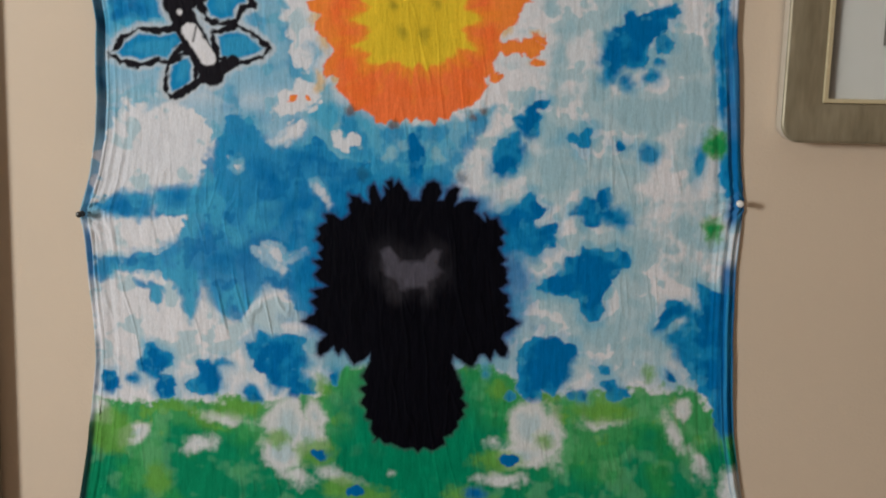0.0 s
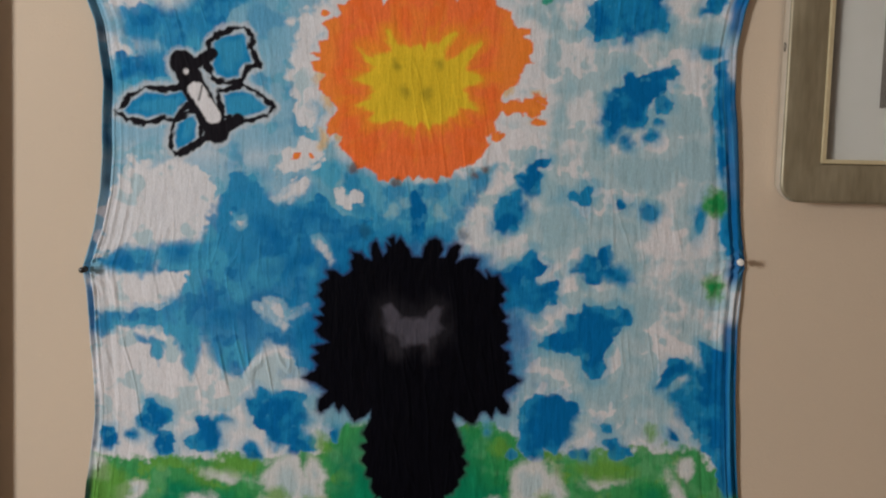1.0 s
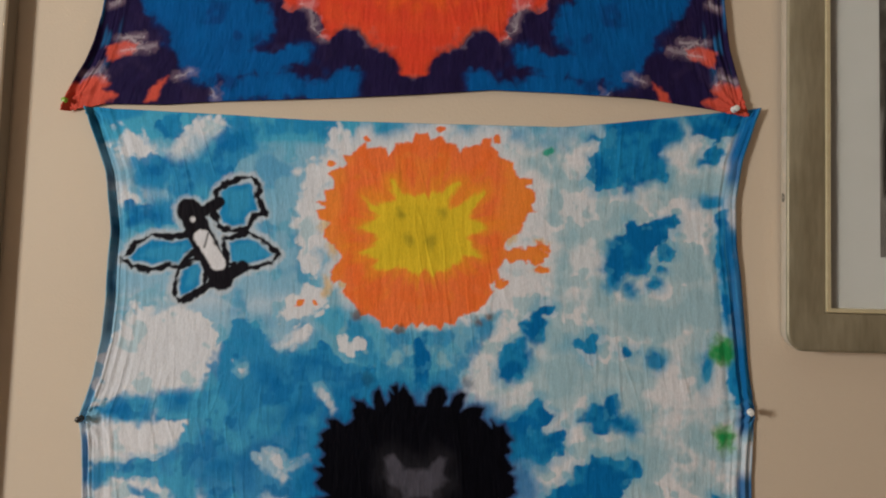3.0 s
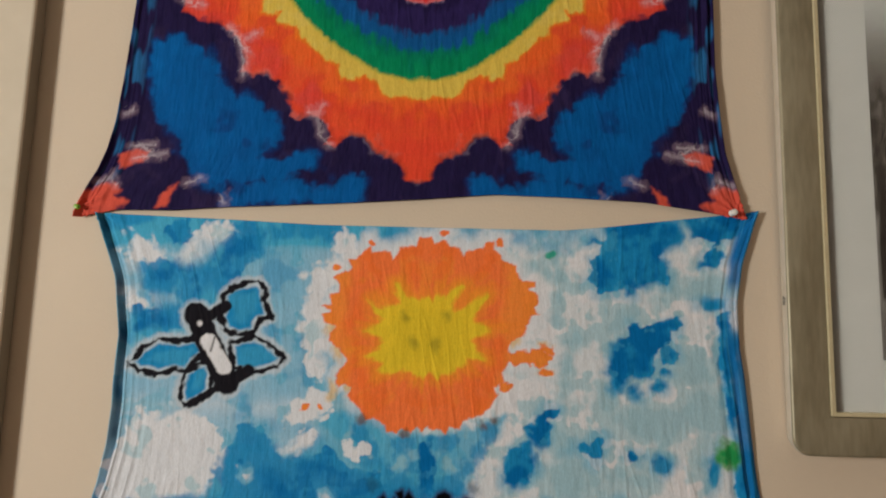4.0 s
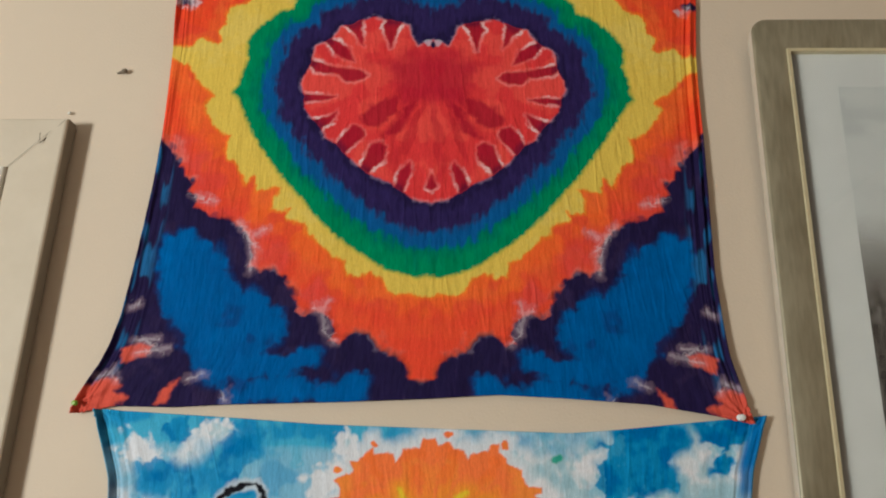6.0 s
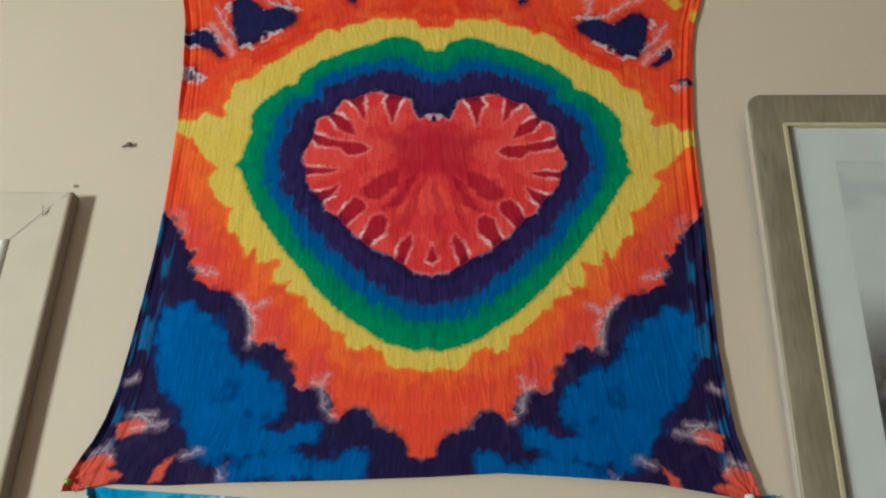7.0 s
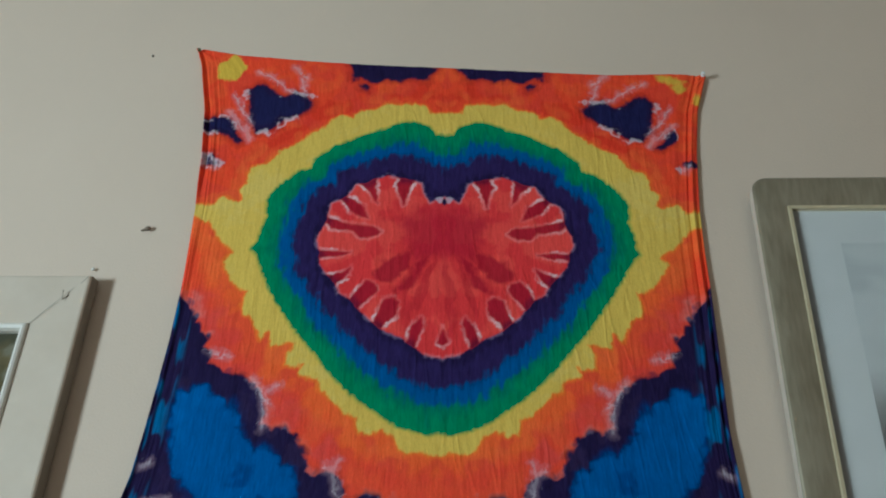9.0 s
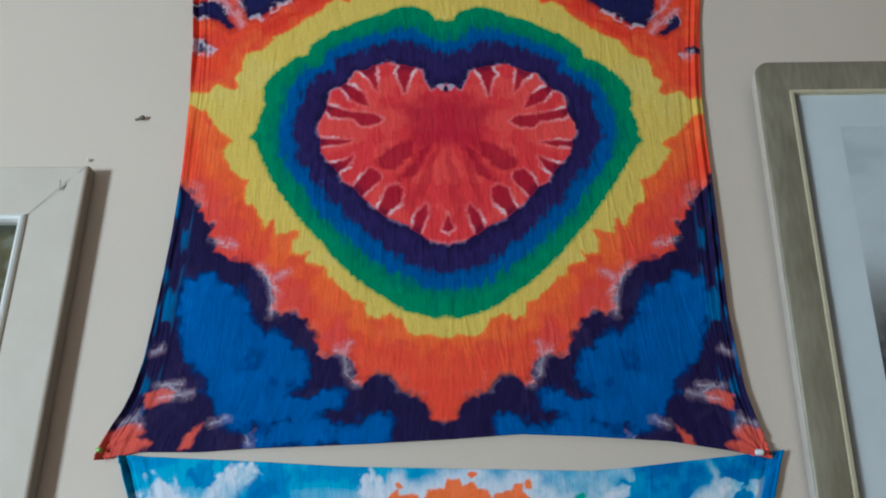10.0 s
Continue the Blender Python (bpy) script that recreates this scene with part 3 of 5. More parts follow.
    c = stain(c, ground * 0.75 * ramp(mottle(x, z, 38, 1, 3) + 0.3 * fine - 0.002 * under, 0.06, 0.3), LIME_DYE)
    c = stain(c, ground * 0.85 * ramp(tone + 0.2 * fine, 0.0, 0.3), GREEN_DYE)
    c = stain(c, ground * 0.85 * ramp(tone + 0.3 * wide + 0.2 * patchy, 0.12, 0.5), EMERALD_DYE)
    c = stain(c, ground * 0.3 * ramp(mottle(x, z, 26, 6, 3), 0.08, 0.45), (0.24, 0.56, 0.30))
    c = stain(c, ground * 0.92 * ramp(np.hypot(m, 0.75 * (z - 690)) + 30 * patchy, 130, 60), EMERALD_DYE)
    bare = blots(lx, lz, BARE)
    c = stain(c, ramp(bare + 5 * fine + 6 * patchy, -6, 7) * 0.88 * ramp(z, 790, 770), BLANK)
    c = stain(c, 0.5 * ramp(bare + 10 * patchy, 8, 20) * ramp(z, 790, 770), TEAL_DYE)
    c = stain(c, ramp(blots(wx, wz, LIME) + 6 * fine, -7, 8) * 0.8, LIME_DYE)
    c = stain(c, 0.9 * ramp(blots(wx, wz, [(162, 1343, 6, 4, 30)]) + 3 * fine, -2, 2), (0.01, 0.36, 0.25))
    c = stain(c, ramp(blots(wx, wz, LIME[-2:]) + 8 * fine, -3, 12), GREEN_DYE)
    c = stain(c, deep_mask * (m < 190) * ramp(z, 735, 700), DEEP_DYE)
    # blue right hem, dark left hem
    band = ramp(near_right + 7 * mottle(x, z, 40, 4, 2), 24, 12)
    gaps = ramp(np.abs(z - 975 + 12 * wide), 12, 34) * ramp(z, 720, 745) * (1 - 0.75 * ramp(np.abs(z - 1275), 40, 15))
    c = stain(c, 0.92 * band * gaps, (0.006, 0.15, 0.42))
    c = stain(c, 0.9 * band * ramp(z, 1325, 1345), (0.004, 0.15, 0.45))
    # paler blue streaks painted in as highlights on the hem's folds
    c = stain(c, 0.5 * band * ramp(mottle(near_right, z, 4, 3, 2, 30), 0.05, 0.3), (0.05, 0.34, 0.62))
    band = ramp(near_left + 5 * mottle(x, z, 40, 4, 2), 12, 5) * ramp(near_left, -1, 3)
    c = stain(c, 0.9 * band * (ramp(z, 1085, 1110) + ramp(z, 840, 815)) * (0.75 + 0.5 * patchy), (0.010, 0.045, 0.10))
    c = stain(c, 0.8 * band * ramp(np.abs(z - 940), 40, 22), BLUE_DYE)
    c = stain(c, 0.8 * ramp(near_left, 14, 7) * ramp(z, 740, 700), (0.008, 0.014, 0.02))
    # sun
    sx, sz = SUN_CENTRE
    turn = np.arctan2(z - sz, np.abs(x - sx))
    sx_w, sz_w = x + 2.6 * mottle(x, z, 7, 1, 3), z + 2.6 * mottle(x, z, 7, 3, 3)
    sun = np.maximum(inside(sx_w, sz_w, SUN_EDGE) + 1.5 * mottle(turn * 110, np.hypot(x - sx, z - sz), 5, 6, 2, 4), blots(lx, lz, FLECKS) + 5 * fine)
    c = stain(c, 0.85 * ramp(sun + 10 * patchy, -20, -3) * ramp(z, 1115, 1165), BLANK)
    c = stain(c, 0.75 * ramp(blots(lx, lz, WARM_FLECKS) + 5 * fine, -4, 4), (0.78, 0.52, 0.22))
    c = stain(c, ramp(sun, -1.6, 1.6), ORANGE_DYE)
    rays = mottle(turn * 70, np.hypot(x - sx, z - sz), 7, 4, 2, 8)
    c = stain(c, ramp(sun, 0, 3) * ramp(mottle(m, z, 24, 4, 3) + 0.3 * rays, 0.1, 0.5) * 0.4, (0.94, 0.31, 0.04))
    c = stain(c, 0.5 * ramp(sun, 1, 4) * ramp(mottle(m, z, 26, 3, 3) + 0.3 * rays, 0.02, 0.3) * ramp(sun, 60, 20), (0.95, 0.17, 0.03))
    c = stain(c, 0.55 * ramp(sun, 0, 3) * ramp(m + 18 * patchy, 88, 112), (0.94, 0.33, 0.05))
    star = inside(sx_w, sz_w, SUN_STAR) + 5 * rays + 1
    c = stain(c, 0.55 * ramp(star + 8 * patchy + 6 * rays, -20, 0) * ramp(sun, 1, 6), (0.93, 0.36, 0.03))
    c = stain(c, 0.96 * ramp(star, -3.5, 4), YELLOW_DYE)
    c = stain(c, 0.35 * ramp(star + 10 * patchy, 6, 22), (0.66, 0.50, 0.03))
    for px, pz, width, height in ((-11, 1226, 6, 8), (16, 1226, 7, 9), (30, 1262, 6, 7), (-24, 1260, 5, 7)):
        c = stain(c, 0.5 * ramp(blots(wx, wz, [(px, pz, width, height, 25)]) + 3 * fine, -4, 5), (0.20, 0.17, 0.02))
    for px, pz in ((-75, 1130), (78, 1126), (92, 1132), (-20, 1114)):
        c = stain(c, 0.7 * ramp(np.hypot(x - px, z - pz) + 4 * fine, 9, 3), (0.16, 0.06, 0.02))
    # black tree: a spiky crown on a rounded trunk
    tx, tz = x + 1.6 * mottle(x, z, 7, 4, 2), z + 1.6 * mottle(x, z, 7, 6, 2)
    tree = np.maximum(inside(tx, tz, CROWN), inside(tx, tz, TRUNK))
    c = stain(c, 0.5 * ramp(tree + 3 * fine, -8, 0) * ramp(z, 770, 830), (0.004, 0.08, 0.26))
    c = stain(c, 0.5 * ramp(tree + 2 * jag, -5, 0), (0.06, 0.015, 0.06))
    c = stain(c, ramp(tree, -1.7, 1.7), BLACK_DYE)
    # grey patch with two ears in the crown
    patch = inside(wx, wz, SLATE)
    c = stain(c, 0.95 * ramp(patch + 4 * mottle(m, z, 12, 5, 2), -4, 5), SLATE_DYE)
    c = stain(c, 0.45 * ramp(patch + 12 * patchy, -26, 2) * ramp(tree, 0, 10), (0.028, 0.027, 0.035))
    c = stain(c, 0.35 * ramp(np.abs(m - 22) + 6 * fine, 14, 4) * ramp(z, 876, 905) * ramp(z, 930, 915), (0.05, 0.047, 0.06))
    # butterfly
    wings = np.full(x.shape, -1e4)
    rims = np.full(x.shape, 1e4)
    for wing in (BUTTERFLY_WING_A, BUTTERFLY_WING_B, BUTTERFLY_WING_C, BUTTERFLY_WING_D):
        d = inside(x + 2.0 * mottle(x, z, 9, 1, 2), z + 2.0 * mottle(x, z, 9, 2, 2), wing)
        wings, rims = np.maximum(wings, d), np.minimum(rims, np.abs(d))
    head, tail, white_a, white_b, eye, tail_a, tail_b, tail_c, shoulder = BUTTERFLY_BODY
    body = np.maximum(stroke(x, z, head, tail, 16), stroke(x, z, head, head, 17))
    body = np.maximum(body, np.maximum(stroke(x, z, tail_a, tail_b, 8), stroke(x, z, tail_a, tail_c, 5)))
    body = np.maximum(body, stroke(x, z, shoulder, (shoulder[0] + 18, shoulder[1] + 12), 8))
    body = body + 2.5 * mottle(x, z, 10, 3, 2)
    ink = np.maximum(body, 3.7 - rims + 4.5 * mottle(x, z, 9, 6, 2))
    c = stain(c, 0.75 * ramp(np.maximum(9.5 - rims, body + 6) + 3 * fine, -2, 5), (0.62, 0.66, 0.74))
    c = stain(c, ramp(wings, 4, 9), BLUE_DYE)
    c = stain(c, 0.45 * ramp(wings + 14 * patchy, 6, 16), CYAN_DYE)
    c = stain(c, ramp(ink, -1.6, 1.6), (0.012, 0.011, 0.016))
    white = np.maximum(stroke(x, z, white_a, white_b, 10), stroke(x, z, eye, eye, 3.5))
    c = stain(c, ramp(white + 2 * fine, -1.5, 1.5), BLANK)
    bar = stroke(x, z, (white_a[0] + 8, white_a[1] + 6), (white_a[0] + 4, white_a[1] - 12), 1.3)
    return stain(c, 0.75 * ramp(bar, -1.2, 0.8), (0.05, 0.05, 0.06))


def paint_heart(x, z, near_left, near_right):
    """Rainbow bands round a red heart, folded about the middle, with blue corners."""
    def middle_of(height):
        return np.interp(height, (1440, 1690, 1950, 2070), (-12, -7, -12, -15))

    def folded(half):
        return [(float(middle_of(pz)) - px, pz) for px, pz in half]

    axis = middle_of(z)
    m = np.abs(x - axis)
    m = m * (1 + (0.048 * ramp(z, 1900, 1780) * ramp(m, 40, 150) + 0.010 * ramp(z, 1600, 1450) * ramp(m, 100, 300)) * (x > axis))
    # the fold was not quite true: one half hangs lower near the top
    z = z + 0.055 * np.maximum(x - axis, 0) * ramp(z, 1700, 1950) + 22 * ramp(z, 2020, 2100) * ramp(x, 150, 300)
    wob = mottle(x, z, 26, 2, 2)
    wm = m + 2.5 * mottle(m, z, 17, 1, 2) + 1.5 * mottle(m, z, 6, 2, 2) + 2 * wob
    wz = z + 2.5 * mottle(m, z, 17, 3, 2) + 1.5 * mottle(m, z, 6, 4, 2) + 2 * wob
    left = -wm + axis
    jag = 0.6 * mottle(m, z, 5, 3, 2) + 0.4 * mottle(x, z, 5, 1, 2)
    fine = 0.6 * mottle(m, z, 12, 5, 2) + 0.6 * jag
    wide = 0.6 * mottle(m, z, 80, 6, 3)
    patchy = mottle(m, z, 26, 7, 3)
    clumps = mottle(m, z, 38, 2, 2)

    def shape(half, dx, dz):
        whole = folded(half)
        return inside(dx, dz, whole + [(-px, pz) for px, pz in reversed(whole)])

    soft_m, soft_z = m + 1.5 * mottle(x, z, 11, 1, 2), z + 1.5 * mottle(x, z, 11, 3, 2)
    heart = shape(HEART, soft_m, soft_z)
    green = shape(GREEN_EDGE, soft_m, soft_z) + 1.5 * jag
    yellow = shape(YELLOW_EDGE, wm, wz) + 1.2 * jag + 2.0 * mottle(x, z, 4, 2, 2, 4)
    # ground of orange and red
    c = np.tile(np.array((0.86, 0.072, 0.026)), (len(x), 1))
    c = stain(c, 0.7 * ramp(np.abs(-yellow - 24 + 14 * patchy + 8 * fine), 20, 6) * ramp(z, 1990, 2060), (0.72, 0.035, 0.018))
    glow = ramp(-yellow + 20 * mottle(m, z, 20, 7, 3), 58, 14) * ramp(z, 2010, 1880)
    c = stain(c, 0.75 * glow, (0.92, 0.155, 0.032))
    c = stain(c, 0.5 * ramp(clumps + wide, 0.02, 0.4) * ramp(z, 2050, 2120), (0.90, 0.14, 0.035))
    c = stain(c, (0.25 + 0.6 * ramp(clumps + 0.15 * fine, -0.1, 0.25)) * ramp(-yellow + 24 * patchy, 16, 42) * ramp(z, 1850, 1750), (0.76, 0.075, 0.062))
    c = stain(c, 0.35 * ramp(patchy + 0.15 * fine, 0.1, 0.5), (0.76, 0.075, 0.035))
    c = stain(c, 0.2 * ramp(-clumps + 0.2 * fine, 0.15, 0.45), (0.92, 0.20, 0.05))
    c = stain(c, 0.5 * ramp(mottle(m, z, 33, 4, 2) + 0.1 * fine, 0.0, 0.25), (0.76, 0.055, 0.038))
    c = stain(c, 0.4 * ramp(mottle(m, z, 27, 6, 2) + 0.1 * fine, 0.05, 0.25) * ramp(-yellow, 45, 15), (0.92, 0.17, 0.04))
    c = stain(c, 0.6 * ramp(m + 30 * patchy, 170, 60) * ramp(z + 14 * patchy, 1555, 1500), (0.84, 0.072, 0.035))
    # lower corners
    puffs = 2 * np.abs(mottle(m, z, 25, 3, 1)) + np.abs(mottle(m, z, 12, 5, 1)) - 0.75
    vee = inside(wm, wz, folded(VEE) + [(-80, 1435), (-80, 1300), (620, 1300), (620, 1845)]) + 6 * puffs * ramp(m, 15, 45) + 1 - 6 * ramp(m, 38, 22) * ramp(z, 1436, 1443)
    vein = ramp(mottle(m, z, 34, 7, 2), -0.05, 0.3)
    c = stain(c, 0.30 * ramp(vee + 12 * fine, -16, 3) * vein, (0.78, 0.40, 0.38))
    c = stain(c, 0.5 * ramp(vee + 6 * fine, -8, 1) * ramp(mottle(m, z, 40, 5, 2), -0.05, 0.2), (0.16, 0.03, 0.03))
    c = stain(c, 0.6 * ramp(vee + 8 * fine, -13, 0) * ramp(m, 190, 60) * ramp(m, 10, 40), (0.10, 0.02, 0.02))
    corner = ramp(vee + 2.5 * fine, -3.0, 3.0)
    royal = stained(wm, wz, [folded(half) for half in ROYAL]) + 6 * puffs + 3 * fine
    c = stain(c, corner, NAVY_DYE)
    c = stain(c, corner * 0.7 * ramp(royal + 6 * patchy, -12, 0), (0.006, 0.03, 0.16))
    c = stain(c, corner * ramp(royal + 5 * fine, -7, 6), ROYAL_DYE)
    c = stain(c, corner * ramp(royal, 0, 8) * ramp(wide + 0.35 * patchy, 0.0, 0.4) * 0.65, (0.003, 0.15, 0.50))
    c = stain(c, corner * ramp(royal, 0, 8) * 0.45 * ramp(-wide + 0.35 * patchy, 0.1, 0.4), (0.003, 0.075, 0.29))
    c = stain(c, corner * 0.55 * ramp(royal, -2, 6) * ramp(mottle(m, z, 34, 1, 3), 0.30, 0.5), (0.006, 0.03, 0.16))
    c = stain(c, corner * 0.5 * ramp(mottle(m, z, 30, 6, 2) + 0.3 * fine, 0.0, 0.3) * ramp(royal, 0, -6), (0.035, 0.022, 0.075))
    c = stain(c, corner * 0.38 * ramp(3 - np.abs(vee - 1) + 7 * fine, 0, 5) * vein, (0.30, 0.24, 0.38))
    edge = np.minimum(near_left, near_right)
    c = stain(c, corner * ramp(edge + 12 * mottle(x, z, 40, 4, 2), 34, 14) * 0.85 * ramp(mottle(x, z, 44, 2, 2, 1.8), 0.12, -0.08), NAVY_DYE)
    c = stain(c, corner * 0.6 * ramp(edge, 40, 20) * ramp(mottle(edge, z, 9, 5, 2, 6), 0.15, 0.4), (0.02, 0.20, 0.50))
    # upper corners and the dark bars under the top hem
    top = stained(wm, wz, [folded(half) for half in NAVY_TOP]) + 4 * mottle(m, z, 16, 2, 2) - 40 * ramp(z, 2125, 2115) * (x > 0) * ramp(m, 370, 380)
    c = stain(c, 0.5 * ramp(top + 8 * fine, -14, -2), (0.42, 0.02, 0.015))
    c = stain(c, ramp(top + 4 * fine, -3.5, 3.5), NAVY_DYE)
    c = stain(c, 0.25 * ramp(top + 10 * patchy, 4, 14) * ramp(z, 2190, 2170), (0.012, 0.03, 0.14))
    ragged = ramp(np.abs(top + 1 + 16 * mottle(m, z, 15, 1, 3)), 8, 0) * ramp(mottle(m, z, 34, 4, 2) + 0.5 * fine, -0.05, 0.25) * ramp(z, 2205, 2185) * ramp(m, 190, 230)
    c = stain(c, 0.65 * ragged, (0.76, 0.66, 0.74))
    c = stain(c, ramp(stained(wm, wz, [folded(half) for half in FLAME]) + 4 * fine, -3, 3), (0.68, 0.10, 0.07))
    c = stain(c, ramp(stained(wm, wz, [folded(LEMON)]) + 7 + 6 * fine, -3, 3) * (x < 0), (0.74, 0.50, 0.06))
    c = stain(c, 0.9 * ramp(blots(x, z, [(398, 2180, 6, 11, 0), (362, 2219, 22, 9, -15), (372, 2204, 10, 12, 20)]) + 5 * fine, -3, 3), (0.74, 0.50, 0.06))
    c = stain(c, ramp(blots(x, z, [(374, 2030, 13, 6, 0)]) + 3 * fine, -2, 2), NAVY_DYE)
    near = np.full(x.shape, 1e4)
    for ax, az, bx, bz in VEINS:
        near = np.minimum(near, -stroke(left + 3 * jag, wz + 3 * fine, (ax, az), (bx, bz), 0))
    c = stain(c, 0.22 * ramp(near + 8 * fine, 11, 3), (0.55, 0.36, 0.46))
    twig = ramp(np.abs(mottle(m, z, 15, 6, 2)) * 40 + 0.3 * near, 4.5, 1.5) * ramp(near, 14, 6)
    c = stain(c, (0.22 + 0.45 * ramp(fine, -0.2, 0.3)) * np.maximum(0.95 * ramp(near + 5 * fine + 2 * jag, 3.6, 0.4), 0.5 * twig), (0.78, 0.72, 0.80))
    # bands
    c = stain(c, 0.6 * ramp(yellow, -7, 0), (0.90, 0.27, 0.02))
    c = stain(c, ramp(yellow + 3 * fine, -2.6, 2.6), (0.77, 0.55, 0.10))
    c = stain(c, ramp(yellow, 0, 2) * ramp(wide + 0.6 * fine, 0.0, 0.4) * 0.5, (0.78, 0.60, 0.16))
    c = stain(c, 0.5 * ramp(green, -6, 0), (0.25, 0.36, 0.05))
    c = stain(c, ramp(green + 3 * fine, -2.8, 2.8), (0.002, 0.25, 0.11))
    across = np.clip(-heart / (-heart + green + 1e-3), -1, 2) + 0.06 * mottle(m, z, 16, 4, 2) + 0.07 * fine + 0.10 * mottle(x, z, 5, 2, 2, 4)
    bands = ramp(green, -1, 1)
    c = stain(c, bands * 0.5 * ramp(across, 0.90, 0.70), (0.002, 0.13, 0.12))
    c = stain(c, bands * ramp(across, 0.72, 0.58), (0.006, 0.095, 0.32))
    c = stain(c, bands * ramp(across, 0.50, 0.34), (0.027, 0.017, 0.092))
    c = stain(c, bands * 0.6 * ramp(across, 0.14, 0.02), (0.012, 0.008, 0.04))
    # heart with fingers of paler red reaching out to its rim, dark wedges and white fringes between them
    hm, hz = m + 2.2 * mottle(x, z, 12, 1, 2) + 1.2 * jag, z + 2.2 * mottle(x, z, 12, 3, 2)
    wedge = stained(hm, hz, [folded(half) for half in WEDGE])
    deep = ramp(heart + 1.5 * fine, -1.8, 1.8)
    c = stain(c, deep, (0.74, 0.044, 0.050))
    c = stain(c, deep * 0.7 * ramp(clumps + 0.3 * fine, -0.1, 0.25), (0.84, 0.088, 0.072))
    c = stain(c, deep * 0.5 * ramp(np.hypot(0.9 * m, z - 1890) + 50 * patchy, 85, 30), (0.50, 0.012, 0.04))
    centre = stained(hm, hz, [folded(INNER[2])]) + 16 * mottle(m, z, 24, 5, 3)
    c = stain(c, deep * 0.55 * ramp(centre, -14, 10), (0.44, 0.008, 0.035))
    inner = stained(hm, hz, [folded(half) for half in INNER[:2]]) + 4 * fine
    inner = inner + 10 * mottle(m, z, 22, 3, 3)
    c = stain(c, deep * 0.85 * ramp(inner, -5, 4), (0.40, 0.008, 0.03))
    out = ramp(heart, 34, 12)
    tips = ramp(wedge, 0, -5)
    c = stain(c, 0.5 * tips * ramp(heart + 5 * fine, -5, 0) * ramp(heart, 2, -1) * ramp(fine, -0.2, 0.2), (0.26, 0.19, 0.34))
    c = stain(c, deep * 0.9 * ramp(wedge + 2 * fine, -3, 2.5), (0.38, 0.008, 0.03))
    c = stain(c, deep * 0.8 * ramp(wedge, -2, 2.5) * ramp(heart + 4 * fine, 15, -3), (0.07, 0.007, 0.04))
    fringe = ramp(np.abs(wedge + 2.4 + 3 * fine + 2 * mottle(x, z, 4, 2, 2)), 4.2, 0.4) * ramp(wedge, 1.5, -0.5) * ramp(heart, -1, 5)
    c = stain(c, deep * (0.15 + 0.65 * out) * fringe * (0.4 + 0.6 * ramp(patchy + fine, -0.3, 0.2)), (0.90, 0.68, 0.72))
    c = stain(c, deep * 0.4 * tips * ramp(heart + 4 * fine, 5, 0) * ramp(patchy, -0.3, 0.2), (0.62, 0.42, 0.50))
    fan = mottle(np.arctan2(z - 1915, x - axis + 9 * wob) * 60, np.hypot(m, z - 1915), 6, 3, 2, 20)
    c = stain(c, deep * 0.45 * ramp(fan, 0.0, 0.2) * ramp(heart, 16, 40) * ramp(np.hypot(m, z - 1915), 35, 95) * ramp(z, 1915, 1890) * ramp(m, 80, 50), (0.46, 0.012, 0.03))
    c = stain(c, 0.7 * ramp(7 - np.hypot(m - 7, z - 1948) + 4 * fine, -1, 3), (0.55, 0.50, 0.64))
    return stain(c, ramp(4 - np.hypot(m, (z - 1944) * 0.6) + 2 * fine, -1, 2), NAVY_DYE)


# ---- materials ----
def material(name, rough=0.6, metal=0.0):
    m = bpy.data.materials.new(name)
    m.use_nodes = True
    nodes, links = m.node_tree.nodes, m.node_tree.links
    shader = nodes["Principled BSDF"]
    shader.inputs["Roughness"].default_value, shader.inputs["Metallic"].default_value = rough, metal
    return m, nodes, links, shader


def noise_node(nodes, links, size, detail=4.0, stretch=(1, 1, 1)):
    place, mapping, tex = nodes.new("ShaderNodeTexCoord"), nodes.new("ShaderNodeMapping"), nodes.new("ShaderNodeTexNoise")
    mapping.inputs["Scale"].default_value = stretch
    tex.inputs["Scale"].default_value, tex.inputs["Detail"].default_value = 1 / size, detail
    links.new(place.outputs["Object"], mapping.inputs["Vector"])
    links.new(mapping.outputs["Vector"], tex.inputs["Vector"])
    return tex.outputs["Fac"]


def bump(nodes, links, shader, height, strength, distance):
    node = nodes.new("ShaderNodeBump")
    node.inputs["Strength"].default_value, node.inputs["Distance"].default_value = strength, distance
    links.new(height, node.inputs["Height"])
    links.new(node.outputs["Normal"], shader.inputs["Normal"])
    return node


def blend(nodes, links, fac, low, high, lo=0.3, hi=0.7):
    node = nodes.new("ShaderNodeValToRGB")
    node.color_ramp.elements[0].position, node.color_ramp.elements[1].position = lo, hi
    node.color_ramp.elements[0].color, node.color_ramp.elements[1].color = (*low, 1), (*high, 1)
    links.new(fac, node.inputs["Fac"])
    return node.outputs["Color"]


def surface(name, low, high, size, rough=0.6, metal=0.0, stretch=(1, 1, 1), relief=0.0, fine=None):
    m, nodes, links, shader = material(name, rough, metal)
    links.new(blend(nodes, links, noise_node(nodes, links, size, 5, stretch), low, high), shader.inputs["Base Color"])
    if relief:
        bump(nodes, links, shader, noise_node(nodes, links, fine or size, 3, stretch), 0.6, relief)
    return m


